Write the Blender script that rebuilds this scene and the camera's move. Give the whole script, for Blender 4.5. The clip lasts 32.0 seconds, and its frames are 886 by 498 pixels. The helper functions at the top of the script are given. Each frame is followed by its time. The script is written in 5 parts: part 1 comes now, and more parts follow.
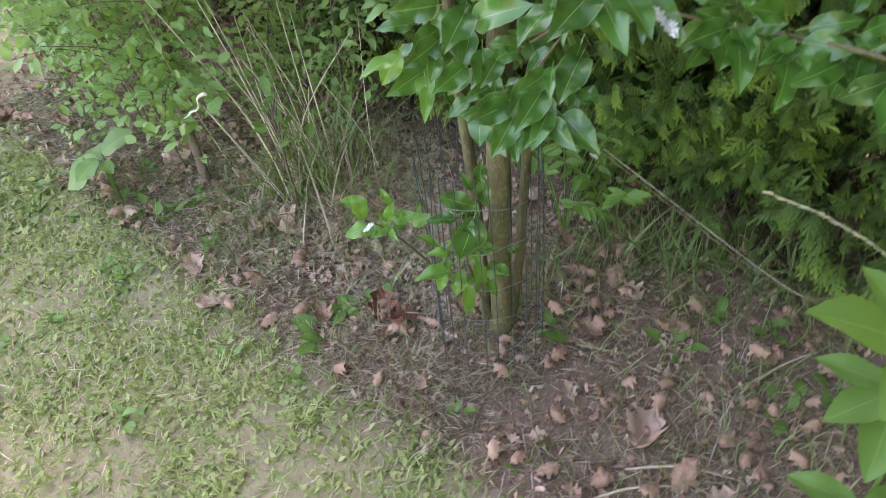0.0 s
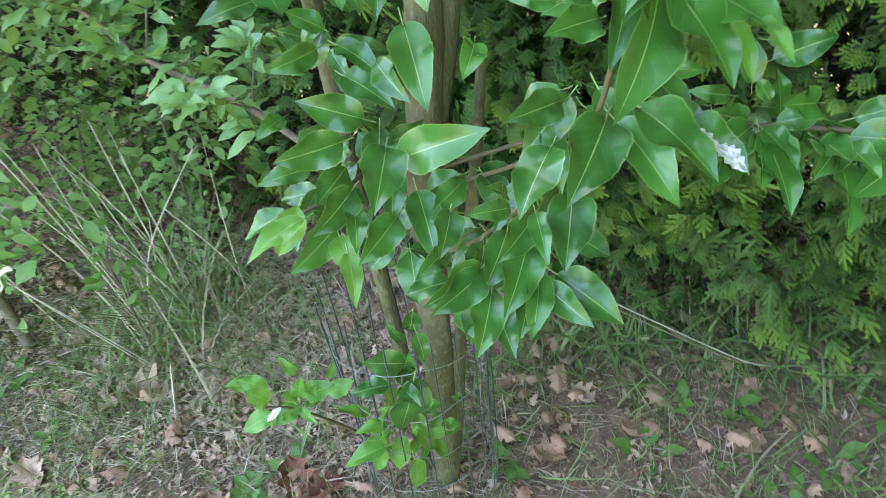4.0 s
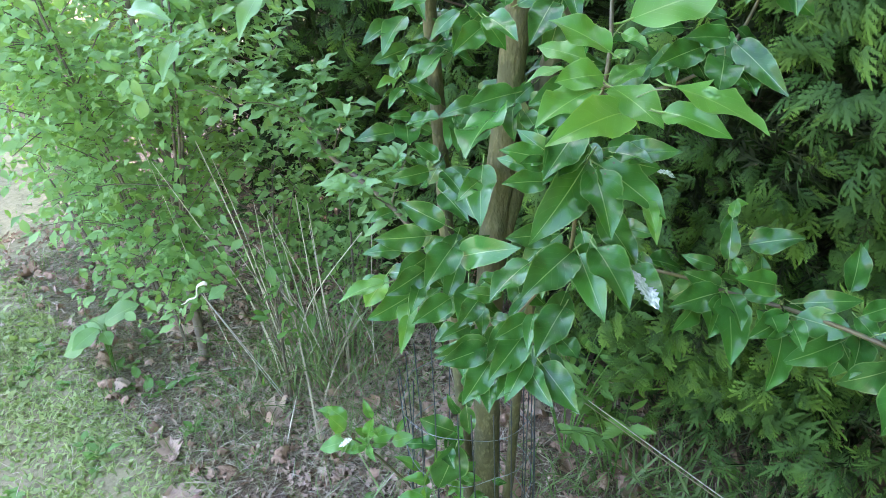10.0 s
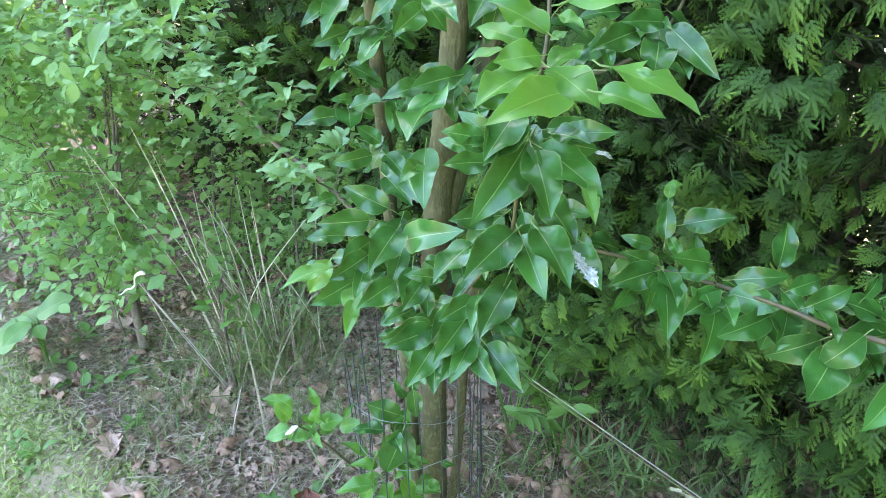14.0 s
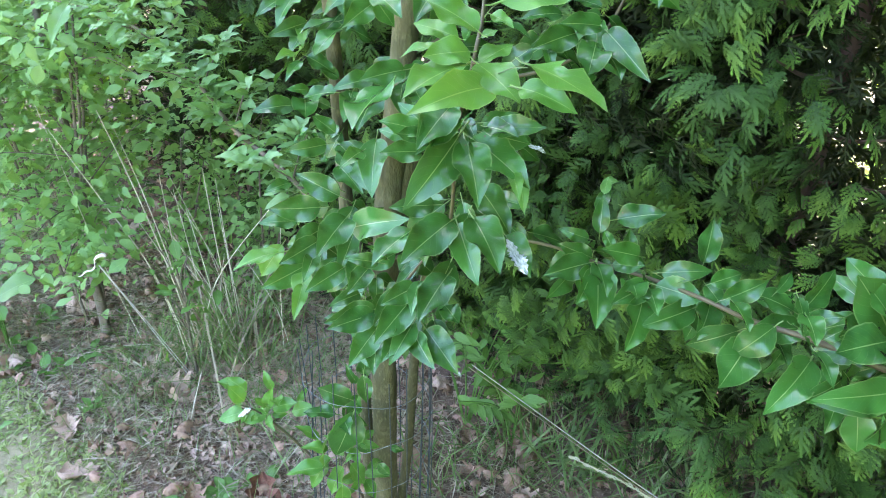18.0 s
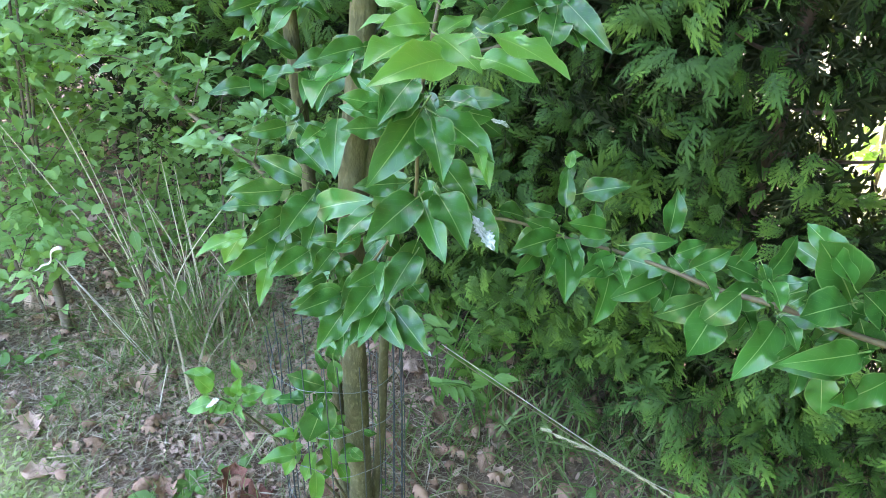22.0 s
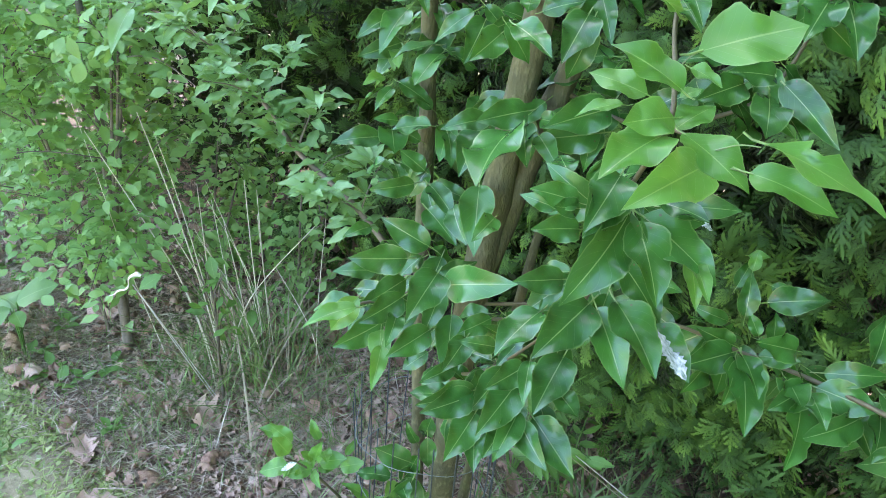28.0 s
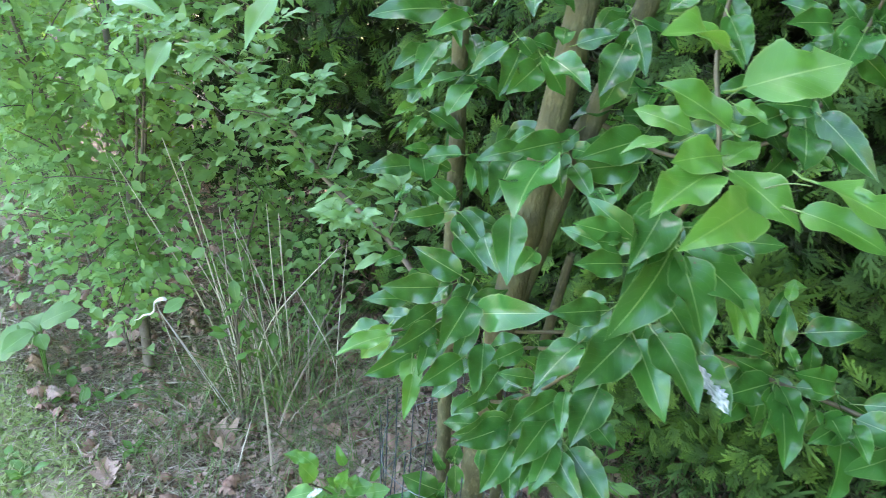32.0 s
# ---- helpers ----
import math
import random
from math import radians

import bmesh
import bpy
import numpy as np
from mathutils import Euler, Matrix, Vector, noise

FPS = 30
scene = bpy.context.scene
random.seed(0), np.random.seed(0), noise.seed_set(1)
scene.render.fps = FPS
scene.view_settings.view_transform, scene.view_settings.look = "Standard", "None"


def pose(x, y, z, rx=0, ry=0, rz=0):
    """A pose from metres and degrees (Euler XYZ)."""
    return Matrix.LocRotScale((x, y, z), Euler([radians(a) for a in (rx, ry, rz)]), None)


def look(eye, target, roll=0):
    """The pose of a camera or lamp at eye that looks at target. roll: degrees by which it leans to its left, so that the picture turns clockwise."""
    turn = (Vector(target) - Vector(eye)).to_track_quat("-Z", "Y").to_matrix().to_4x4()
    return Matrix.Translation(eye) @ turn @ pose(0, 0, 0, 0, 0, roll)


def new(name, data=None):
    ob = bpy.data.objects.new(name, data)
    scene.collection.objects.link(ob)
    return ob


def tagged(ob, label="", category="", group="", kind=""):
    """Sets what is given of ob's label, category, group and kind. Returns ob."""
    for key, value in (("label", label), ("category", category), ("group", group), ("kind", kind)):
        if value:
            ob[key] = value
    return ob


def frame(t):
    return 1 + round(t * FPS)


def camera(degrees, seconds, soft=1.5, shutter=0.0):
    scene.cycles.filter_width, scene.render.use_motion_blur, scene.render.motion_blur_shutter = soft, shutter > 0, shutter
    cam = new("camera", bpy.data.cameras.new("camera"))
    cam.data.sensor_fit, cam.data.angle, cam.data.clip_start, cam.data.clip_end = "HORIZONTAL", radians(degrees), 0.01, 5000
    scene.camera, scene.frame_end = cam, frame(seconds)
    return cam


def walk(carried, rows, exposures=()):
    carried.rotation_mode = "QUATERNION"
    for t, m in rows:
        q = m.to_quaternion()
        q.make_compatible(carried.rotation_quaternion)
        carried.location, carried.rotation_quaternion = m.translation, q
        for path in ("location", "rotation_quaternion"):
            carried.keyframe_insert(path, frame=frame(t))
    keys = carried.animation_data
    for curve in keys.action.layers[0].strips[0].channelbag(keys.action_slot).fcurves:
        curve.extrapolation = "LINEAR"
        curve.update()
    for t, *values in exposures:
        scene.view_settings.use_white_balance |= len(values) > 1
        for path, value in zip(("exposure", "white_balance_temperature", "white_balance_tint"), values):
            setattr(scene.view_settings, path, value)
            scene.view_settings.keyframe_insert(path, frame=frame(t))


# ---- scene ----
cam = camera(64.9, 32.0, 0.9, 0.4)
PATH = [
    (0, (0.142, 0.258, 1.565), (0.002, 1.708, 0.195), -7.1),
    (0.5, (0.045, 0.404, 1.532), (-0.068, 1.769, 0.075), -11.8),
    (1, (-0.052, 0.564, 1.529), (0.028, 1.948, 0.088), -6.1),
    (1.5, (-0.193, 0.602, 1.557), (0.195, 2.01, 0.19), -7.2),
    (2, (-0.224, 0.665, 1.532), (0.315, 1.959, 0.106), -1.5),
    (2.5, (-0.193, 0.731, 1.475), (0.4, 1.933, -0.009), -0.1),
    (4.5, (0.072, 0.556, 1.519), (0.207, 2.147, 0.314), -5.6),
    (5, (0.035, 0.399, 1.566), (0.05, 2.04, 0.423), -2.4),
    (5.5, (0.091, 0.353, 1.613), (-0.07, 2.028, 0.532), -3.7),
    (6, (0.204, 0.454, 1.623), (-0.196, 2.218, 0.77), -2.1),
    (6.5, (0.222, 0.434, 1.611), (-0.205, 2.214, 0.807), -7.3),
    (7, (0.215, 0.368, 1.604), (-0.112, 2.123, 0.702), -6.6),
    (7.5, (0.224, 0.385, 1.61), (-0.089, 2.143, 0.709), -4.6),
    (8, (0.233, 0.379, 1.596), (0.008, 2.142, 0.68), -2.7),
    (8.5, (0.225, 0.378, 1.595), (0.02, 2.131, 0.655), -3.2),
    (9, (0.218, 0.374, 1.597), (0.015, 2.113, 0.629), -3.1),
    (9.5, (0.228, 0.365, 1.599), (0.013, 2.105, 0.637), -2.7),
    (10, (0.217, 0.369, 1.6), (0.017, 2.11, 0.635), -2.4),
    (10.5, (0.223, 0.366, 1.599), (0.017, 2.108, 0.637), -2.0),
    (11, (0.237, 0.354, 1.603), (0.046, 2.101, 0.647), -1.5),
    (11.5, (0.293, 0.338, 1.582), (0.312, 2.079, 0.599), -1.5),
    (12, (0.296, 0.338, 1.585), (0.376, 2.064, 0.577), -1.5),
    (12.5, (0.253, 0.351, 1.593), (0.227, 2.081, 0.59), -3.3),
    (13, (0.253, 0.352, 1.594), (0.201, 2.085, 0.598), -2.6),
    (13.5, (0.258, 0.357, 1.591), (0.215, 2.089, 0.592), -1.7),
    (14, (0.222, 0.364, 1.594), (0.174, 2.097, 0.596), -0.7),
    (14.5, (0.244, 0.354, 1.588), (0.169, 2.086, 0.59), -0.3),
    (15, (0.28, 0.347, 1.566), (0.339, 2.033, 0.491), 1.0),
    (15.5, (0.25, 0.345, 1.558), (0.265, 1.978, 0.404), 0.8),
    (17.5, (0.262, 0.324, 1.589), (0.194, 2.009, 0.513), 2.7),
    (18, (0.274, 0.322, 1.602), (0.289, 2.052, 0.599), 2.0),
    (18.5, (0.269, 0.327, 1.599), (0.294, 2.059, 0.599), 1.0),
    (19, (0.274, 0.327, 1.595), (0.31, 2.06, 0.596), 0.5),
    (19.5, (0.276, 0.324, 1.595), (0.327, 2.051, 0.588), 0.5),
    (20, (0.285, 0.324, 1.596), (0.352, 2.049, 0.586), 0.6),
    (20.5, (0.284, 0.326, 1.597), (0.366, 2.049, 0.584), 0.6),
    (21, (0.283, 0.327, 1.593), (0.379, 2.045, 0.574), 0.9),
    (21.5, (0.28, 0.327, 1.592), (0.386, 2.039, 0.563), 1.7),
    (22, (0.277, 0.327, 1.588), (0.384, 2.034, 0.551), 1.8),
    (22.5, (0.291, 0.324, 1.587), (0.318, 2.034, 0.549), -0.0),
    (23, (0.246, 0.331, 1.602), (0.26, 2.04, 0.565), 2.3),
    (23.5, (0.148, 0.216, 1.607), (0.064, 1.932, 0.584), 1.9),
    (24, (0.099, 0.189, 1.621), (0.038, 1.915, 0.613), 3.7),
    (24.5, (0.085, 0.224, 1.615), (-0.074, 1.976, 0.663), 4.3),
    (25, (0.142, 0.412, 1.599), (-0.026, 2.163, 0.647), 5.2),
    (25.5, (0.198, 0.563, 1.571), (0.011, 2.308, 0.611), 4.7),
    (27.5, (0.12, 0.493, 1.601), (0.113, 2.223, 0.598), 5.4),
    (28, (0.127, 0.502, 1.593), (0.122, 2.232, 0.591), 5.2),
    (28.5, (0.123, 0.499, 1.6), (0.125, 2.229, 0.596), 5.1),
    (29, (0.131, 0.487, 1.618), (0.134, 2.251, 0.676), 4.7),
    (29.5, (0.142, 0.49, 1.604), (0.18, 2.253, 0.66), 3.9),
    (30, (0.124, 0.492, 1.602), (0.158, 2.255, 0.659), 4.0),
    (30.5, (0.131, 0.495, 1.604), (0.169, 2.255, 0.655), 4.1),
    (31, (0.112, 0.497, 1.608), (0.11, 2.257, 0.66), 3.9),
    (31.5, (0.13, 0.497, 1.604), (0.12, 2.256, 0.651), 4.2),
    (32, (0.095, 0.505, 1.606), (0.055, 2.259, 0.646), 4.6),
]
EXPOSURES = [(0.0, 3.53, 7900, 40), (1.0, 3.64, 7800, 35), (2.5, 3.97, 7400, 23), (5.0, 3.97, 6900, 23), (6.0, 3.87, 6800, 21), (7.0, 3.72, 6800, 23), (9.0, 3.86, 6600, 24), (11.0, 3.88, 6500, 27),
             (13.0, 4.05, 6500, 26), (18.0, 4.10, 6500, 26), (24.0, 4.06, 6500, 27), (25.0, 3.92, 6500, 27), (28.0, 3.9, 6500, 27), (32.0, 3.9, 6500, 27)]
walk(cam, [(t, look(eye, target, roll)) for t, eye, target, roll in PATH], EXPOSURES)

# ---- light ----
SUN_AZ, SUN_EL = radians(8), radians(44)      # azimuth from +y towards +x; the sun stands behind the hedge
world = bpy.data.worlds.new("world")
scene.world = world
world.use_nodes = True
wn = world.node_tree
sky = wn.nodes.new("ShaderNodeTexSky")
sky.sky_type, sky.sun_disc, sky.sun_elevation, sky.sun_rotation = "NISHITA", False, SUN_EL, SUN_AZ
sky.air_density, sky.dust_density, sky.ozone_density = 1.0, 2.0, 1.0
wn.nodes["Background"].inputs["Strength"].default_value = 0.15
wn.links.new(sky.outputs["Color"], wn.nodes["Background"].inputs["Color"])
sun = new("sun", bpy.data.lights.new("sun", "SUN"))
sun.data.energy, sun.data.angle, sun.data.color = 1.4, radians(0.6), (1.0, 0.95, 0.84)
SUN_DIR = Vector((math.sin(SUN_AZ) * math.cos(SUN_EL), math.cos(SUN_AZ) * math.cos(SUN_EL), math.sin(SUN_EL)))
sun.matrix_world = look(SUN_DIR * 20, (0, 0, 0))

rng = np.random.default_rng(7)


# ---- materials ----
def mat(name):
    m = bpy.data.materials.new(name)
    m.use_nodes = True
    return m, m.node_tree.nodes, m.node_tree.links, m.node_tree.nodes["Principled BSDF"]


def mix(N, L, fac, a, b):
    """A colour mix; fac, a and b are sockets or values."""
    x = N.new("ShaderNodeMix")
    x.data_type = "RGBA"
    for k, v in ((0, fac), (6, a), (7, b)):
        if isinstance(v, bpy.types.NodeSocket):
            L.new(v, x.inputs[k])
        else:
            x.inputs[k].default_value = v if k == 0 else (*v, 1)
    return x.outputs[2]


def ramp(N, L, src, lo, hi):
    r = N.new("ShaderNodeMapRange")
    L.new(src, r.inputs[0])
    r.inputs[1].default_value, r.inputs[2].default_value = lo, hi
    return r.outputs[0]


def noise_tex(N, L, scale, detail=4, coord="Object", rough=0.6, stretch=None):
    tc, n = N.new("ShaderNodeTexCoord"), N.new("ShaderNodeTexNoise")
    n.inputs["Scale"].default_value, n.inputs["Detail"].default_value, n.inputs["Roughness"].default_value = scale, detail, rough
    src = tc.outputs[coord]
    if stretch:
        mp = N.new("ShaderNodeMapping")
        mp.inputs["Scale"].default_value = stretch
        L.new(src, mp.inputs[0])
        src = mp.outputs[0]
    L.new(src, n.inputs["Vector"])
    return n.outputs["Fac"]


def leaf_material(name, dark, light, vein, rough=0.35, thin=0.3, glow=None, island=True, veins=9, wear=None, spots=2.5, rim=0.0, gloss=0.5, relief=0.0, tipped=None):
    """Leaf blade: UV x runs across, y from stalk to tip. Varies leaf by leaf, with veins, gloss and light shining through."""
    m, N, L, P = mat(name)
    if island:
        rnd = N.new("ShaderNodeNewGeometry").outputs["Random Per Island"]
    else:
        rnd = N.new("ShaderNodeObjectInfo").outputs["Random"]
    col = mix(N, L, rnd, dark, light)
    blot = noise_tex(N, L, spots, 2)
    col = mix(N, L, ramp(N, L, blot, 0.35, 0.8), col, light)
    if wear:
        col = mix(N, L, ramp(N, L, noise_tex(N, L, 9, 2), 0.74, 0.77), col, wear)
    uv, sep = N.new("ShaderNodeUVMap"), N.new("ShaderNodeSeparateXYZ")
    L.new(uv.outputs[0], sep.inputs[0])
    def math_node(op, a, b=None):
        n = N.new("ShaderNodeMath")
        n.operation = op
        for i, v in enumerate((a, b)):
            if v is None:
                continue
            if isinstance(v, bpy.types.NodeSocket):
                L.new(v, n.inputs[i])
            else:
                n.inputs[i].default_value = v
        return n.outputs[0]
    if tipped:
        col = mix(N, L, ramp(N, L, sep.outputs[1], 0.35, 1.0), col, tipped)
    off = math_node("ABSOLUTE", math_node("SUBTRACT", sep.outputs[0], 0.5))
    mid = math_node("LESS_THAN", off, 0.014)
    side = math_node("SUBTRACT", sep.outputs[1], math_node("MULTIPLY", off, 0.55))
    wave = math_node("ABSOLUTE", math_node("SINE", math_node("MULTIPLY", side, veins * math.pi)))
    thinline = ramp(N, L, wave, 0.10, 0.0)
    fine = math_node("MULTIPLY", thinline, 0.18)
    col = mix(N, L, math_node("MAXIMUM", math_node("MULTIPLY", mid, 0.75), fine), col, vein)
    if rim:
        col = mix(N, L, math_node("MULTIPLY", ramp(N, L, off, 0.455, 0.5), rim), col, vein)
    L.new(col, P.inputs["Base Color"])
    P.inputs["Roughness"].default_value = rough
    P.inputs["Specular IOR Level"].default_value = gloss
    b = N.new("ShaderNodeBump")
    b.inputs["Strength"].default_value, b.inputs["Distance"].default_value = 0.25, 0.002
    hump = math_node("MULTIPLY", thinline, -1.0)
    if relief:
        b.inputs["Distance"].default_value = 0.004
        hump = math_node("ADD", hump, math_node("MULTIPLY", noise_tex(N, L, 2.6, 1), relief))
    L.new(hump, b.inputs["Height"])
    L.new(b.outputs[0], P.inputs["Normal"])
    t, s = N.new("ShaderNodeBsdfTranslucent"), N.new("ShaderNodeMixShader")
    L.new(mix(N, L, 0.55, glow or light, (0.35, 0.6, 0.06)), t.inputs["Color"])
    s.inputs[0].default_value = thin
    L.new(P.outputs[0], s.inputs[1])
    L.new(t.outputs[0], s.inputs[2])
    L.new(s.outputs[0], N["Material Output"].inputs["Surface"])
    return m


def plain(name, a, b, scale=30, rough=0.8, bump=0.4, stretch=None, island=False, third=None, coord="Object"):
    """Two-tone surface with grain at two scales and relief."""
    m, N, L, P = mat(name)
    f1, f2 = noise_tex(N, L, scale, 6, coord, 0.65, stretch), noise_tex(N, L, scale * 5, 3, coord, 0.6, stretch)
    col = mix(N, L, ramp(N, L, f1, 0.3, 0.7), a, b)
    if third:
        col = mix(N, L, ramp(N, L, f2, 0.52, 0.68), col, third)
    if island:
        g = N.new("ShaderNodeNewGeometry").outputs["Random Per Island"]
        col = mix(N, L, g, col, mix(N, L, g, a, b))
    L.new(col, P.inputs["Base Color"])
    P.inputs["Roughness"].default_value = rough
    bp = N.new("ShaderNodeBump")
    bp.inputs["Strength"].default_value, bp.inputs["Distance"].default_value = bump, 0.004
    L.new(f2, bp.inputs["Height"])
    L.new(bp.outputs[0], P.inputs["Normal"])
    return m


M_PEAR = leaf_material("pear_leaf", (0.012, 0.072, 0.015), (0.044, 0.182, 0.029), (0.26, 0.40, 0.12), 0.26, 0.10, island=False, rim=0.5, wear=(0.10, 0.09, 0.03), relief=5.0, gloss=0.6)
M_YOUNG = leaf_material("young_pear_leaf", (0.050, 0.19, 0.024), (0.098, 0.285, 0.042), (0.30, 0.45, 0.13), 0.32, 0.25, island=False, rim=0.6, wear=(0.22, 0.13, 0.04), relief=4.0)
M_PEARFAR = leaf_material("pear_leaf_upper", (0.018, 0.085, 0.022), (0.045, 0.165, 0.035), (0.22, 0.36, 0.11), 0.3, 0.25)
M_BRANCHLEAF = leaf_material("branch_leaf", (0.08, 0.22, 0.06), (0.18, 0.36, 0.12), (0.28, 0.42, 0.18), 0.4, 0.3, island=False)
M_SHRUB = leaf_material("shrub_leaf", (0.10, 0.27, 0.07), (0.26, 0.46, 0.15), (0.2, 0.38, 0.12), 0.5, 0.4)
# shrub leaf made yellower and more see-through for the look of sun behind it
M_SUNNY = leaf_material("sunny_shrub_leaf", (0.10, 0.25, 0.03), (0.21, 0.38, 0.06), (0.25, 0.42, 0.10), 0.5, 0.6)
M_WEED = leaf_material("weed_leaf", (0.055, 0.17, 0.034), (0.125, 0.29, 0.06), (0.25, 0.42, 0.12), 0.5, 0.35)
M_THUJA = leaf_material("thuja_spray", (0.013, 0.041, 0.009), (0.038, 0.096, 0.017), (0.06, 0.15, 0.03), 0.65, 0.05, veins=3, gloss=0.25, tipped=(0.054, 0.132, 0.020))
# dead inner sprays, coloured darker still for the shade deep in the hedge
M_THUJASHADE = leaf_material("shaded_inner_thuja", (0.012, 0.021, 0.006), (0.026, 0.042, 0.012), (0.05, 0.05, 0.03), 0.75, 0.03, veins=3, gloss=0.15)
M_THUJATIP = leaf_material("thuja_tip", (0.024, 0.070, 0.012), (0.060, 0.140, 0.024), (0.12, 0.26, 0.04), 0.65, 0.06, veins=3, gloss=0.25, tipped=(0.125, 0.250, 0.033))
M_GRASS = leaf_material("grass_blade", (0.055, 0.135, 0.034), (0.22, 0.31, 0.12), (0.18, 0.28, 0.09), 0.5, 0.3, veins=2)
M_LAWN = leaf_material("lawn_leaf", (0.065, 0.145, 0.03), (0.39, 0.45, 0.175), (0.38, 0.43, 0.20), 0.55, 0.3, veins=4)
M_STRAW = plain("dry_straw", (0.40, 0.32, 0.20), (0.62, 0.54, 0.40), 60, 0.7, 0.2, island=True)
M_BLEACHED = plain("bleached_stalk", (0.52, 0.46, 0.31), (0.74, 0.68, 0.52), 60, 0.6, 0.2)
M_OAK = plain("dry_leaf", (0.20, 0.11, 0.062), (0.47, 0.30, 0.20), 18, 0.8, 0.5, island=True, third=(0.19, 0.10, 0.055))
M_PALEOAK = plain("bleached_dry_leaf", (0.38, 0.25, 0.17), (0.60, 0.43, 0.315), 20, 0.75, 0.5, island=True)
M_SEED = plain("pale_seed_head", (0.30, 0.31, 0.18), (0.50, 0.50, 0.34), 60, 0.7, 0.2, island=True)
M_THATCH = plain("grey_thatch", (0.21, 0.165, 0.10), (0.48, 0.41, 0.28), 60, 0.85, 0.2, island=True)
M_RUST = plain("rusty_dry_leaf", (0.17, 0.065, 0.04), (0.28, 0.12, 0.075), 20, 0.7, 0.5)
M_BARK = plain("pear_bark", (0.064, 0.068, 0.027), (0.136, 0.133, 0.055), 24, 0.88, 1.0, (1, 1, 0.4), third=(0.165, 0.160, 0.074))
M_STALK = plain("leaf_stalk", (0.13, 0.20, 0.055), (0.20, 0.27, 0.08), 60, 0.5, 0.1)
M_TWIG = plain("twig_bark", (0.115, 0.095, 0.062), (0.22, 0.185, 0.128), 60, 0.75, 0.4)
M_SHOOT = plain("young_shoot", (0.075, 0.065, 0.028), (0.13, 0.115, 0.045), 60, 0.5, 0.2)
M_THUJAWOOD = plain("thuja_wood", (0.07, 0.045, 0.03), (0.14, 0.09, 0.06), 25, 0.9, 0.6, (1, 1, 0.2))
M_WIRE = plain("coated_wire", (0.028, 0.040, 0.036), (0.055, 0.07, 0.065), 80, 0.45, 0.1)
M_RING = plain("galvanised_wire", (0.18, 0.22, 0.20), (0.32, 0.36, 0.34), 80, 0.4, 0.1)
M_TWINE = plain("white_twine", (0.55, 0.52, 0.46), (0.75, 0.72, 0.66), 200, 0.9, 0.4)
M_RIBBON = plain("white_ribbon", (0.70, 0.64, 0.52), (0.82, 0.78, 0.70), 90, 0.8, 0.2)
M_DROP = plain("bird_dropping", (0.05, 0.14, 0.05), (0.88, 0.90, 0.88), 6, 0.4, 0.3, (3.0, 1, 1))


def ground_material():
    m, N, L, P = mat("ground")
    tc, sep = N.new("ShaderNodeTexCoord"), N.new("ShaderNodeSeparateXYZ")
    L.new(tc.outputs["Object"], sep.inputs[0])
    f1, f2, f3 = noise_tex(N, L, 3.5, 5), noise_tex(N, L, 26, 8, rough=0.75), noise_tex(N, L, 140, 4)
    soil = mix(N, L, ramp(N, L, f2, 0.3, 0.7), (0.085, 0.056, 0.035), (0.31, 0.21, 0.143))
    soil = mix(N, L, ramp(N, L, f3, 0.55, 0.7), soil, (0.44, 0.325, 0.235))
    turf = mix(N, L, ramp(N, L, f2, 0.3, 0.7), (0.17, 0.155, 0.075), (0.38, 0.33, 0.19))
    turf = mix(N, L, ramp(N, L, f3, 0.55, 0.75), turf, (0.32, 0.29, 0.16))
    d = N.new("ShaderNodeVectorMath")
    d.operation = "DOT_PRODUCT"
    L.new(tc.outputs["Object"], d.inputs[0])
    d.inputs[1].default_value = (-0.64, -0.77, 0)
    w = N.new("ShaderNodeMath")
    w.operation = "MULTIPLY_ADD"
    L.new(f1, w.inputs[0])
    w.inputs[1].default_value = 0.35
    L.new(d.outputs["Value"], w.inputs[2])
    # further along, the bed narrows and the lawn comes close to the hedge
    e = N.new("ShaderNodeVectorMath")
    e.operation = "DOT_PRODUCT"
    L.new(tc.outputs["Object"], e.inputs[0])
    e.inputs[1].default_value = (-0.77, 0.64, 0)
    narrow = N.new("ShaderNodeMapRange")
    L.new(e.outputs["Value"], narrow.inputs[0])
    for i, v in ((1, 2.2), (2, 3.4), (3, 0.0), (4, 0.8)):
        narrow.inputs[i].default_value = v
    w2 = N.new("ShaderNodeMath")
    L.new(w.outputs[0], w2.inputs[0])
    L.new(narrow.outputs[0], w2.inputs[1])
    lawn_side = ramp(N, L, w2.outputs[0], -0.78, -0.62)
    far_side = ramp(N, L, w.outputs[0], -2.6, -3.2)
    both = N.new("ShaderNodeMath")
    both.operation = "MAXIMUM"
    L.new(lawn_side, both.inputs[0])
    L.new(far_side, both.inputs[1])
    L.new(mix(N, L, both.outputs[0], soil, turf), P.inputs["Base Color"])
    P.inputs["Roughness"].default_value = 0.95
    b = N.new("ShaderNodeBump")
    b.inputs["Strength"].default_value, b.inputs["Distance"].default_value = 0.8, 0.012
    L.new(f2, b.inputs["Height"])
    L.new(b.outputs[0], P.inputs["Normal"])
    return m


M_GROUND = ground_material()


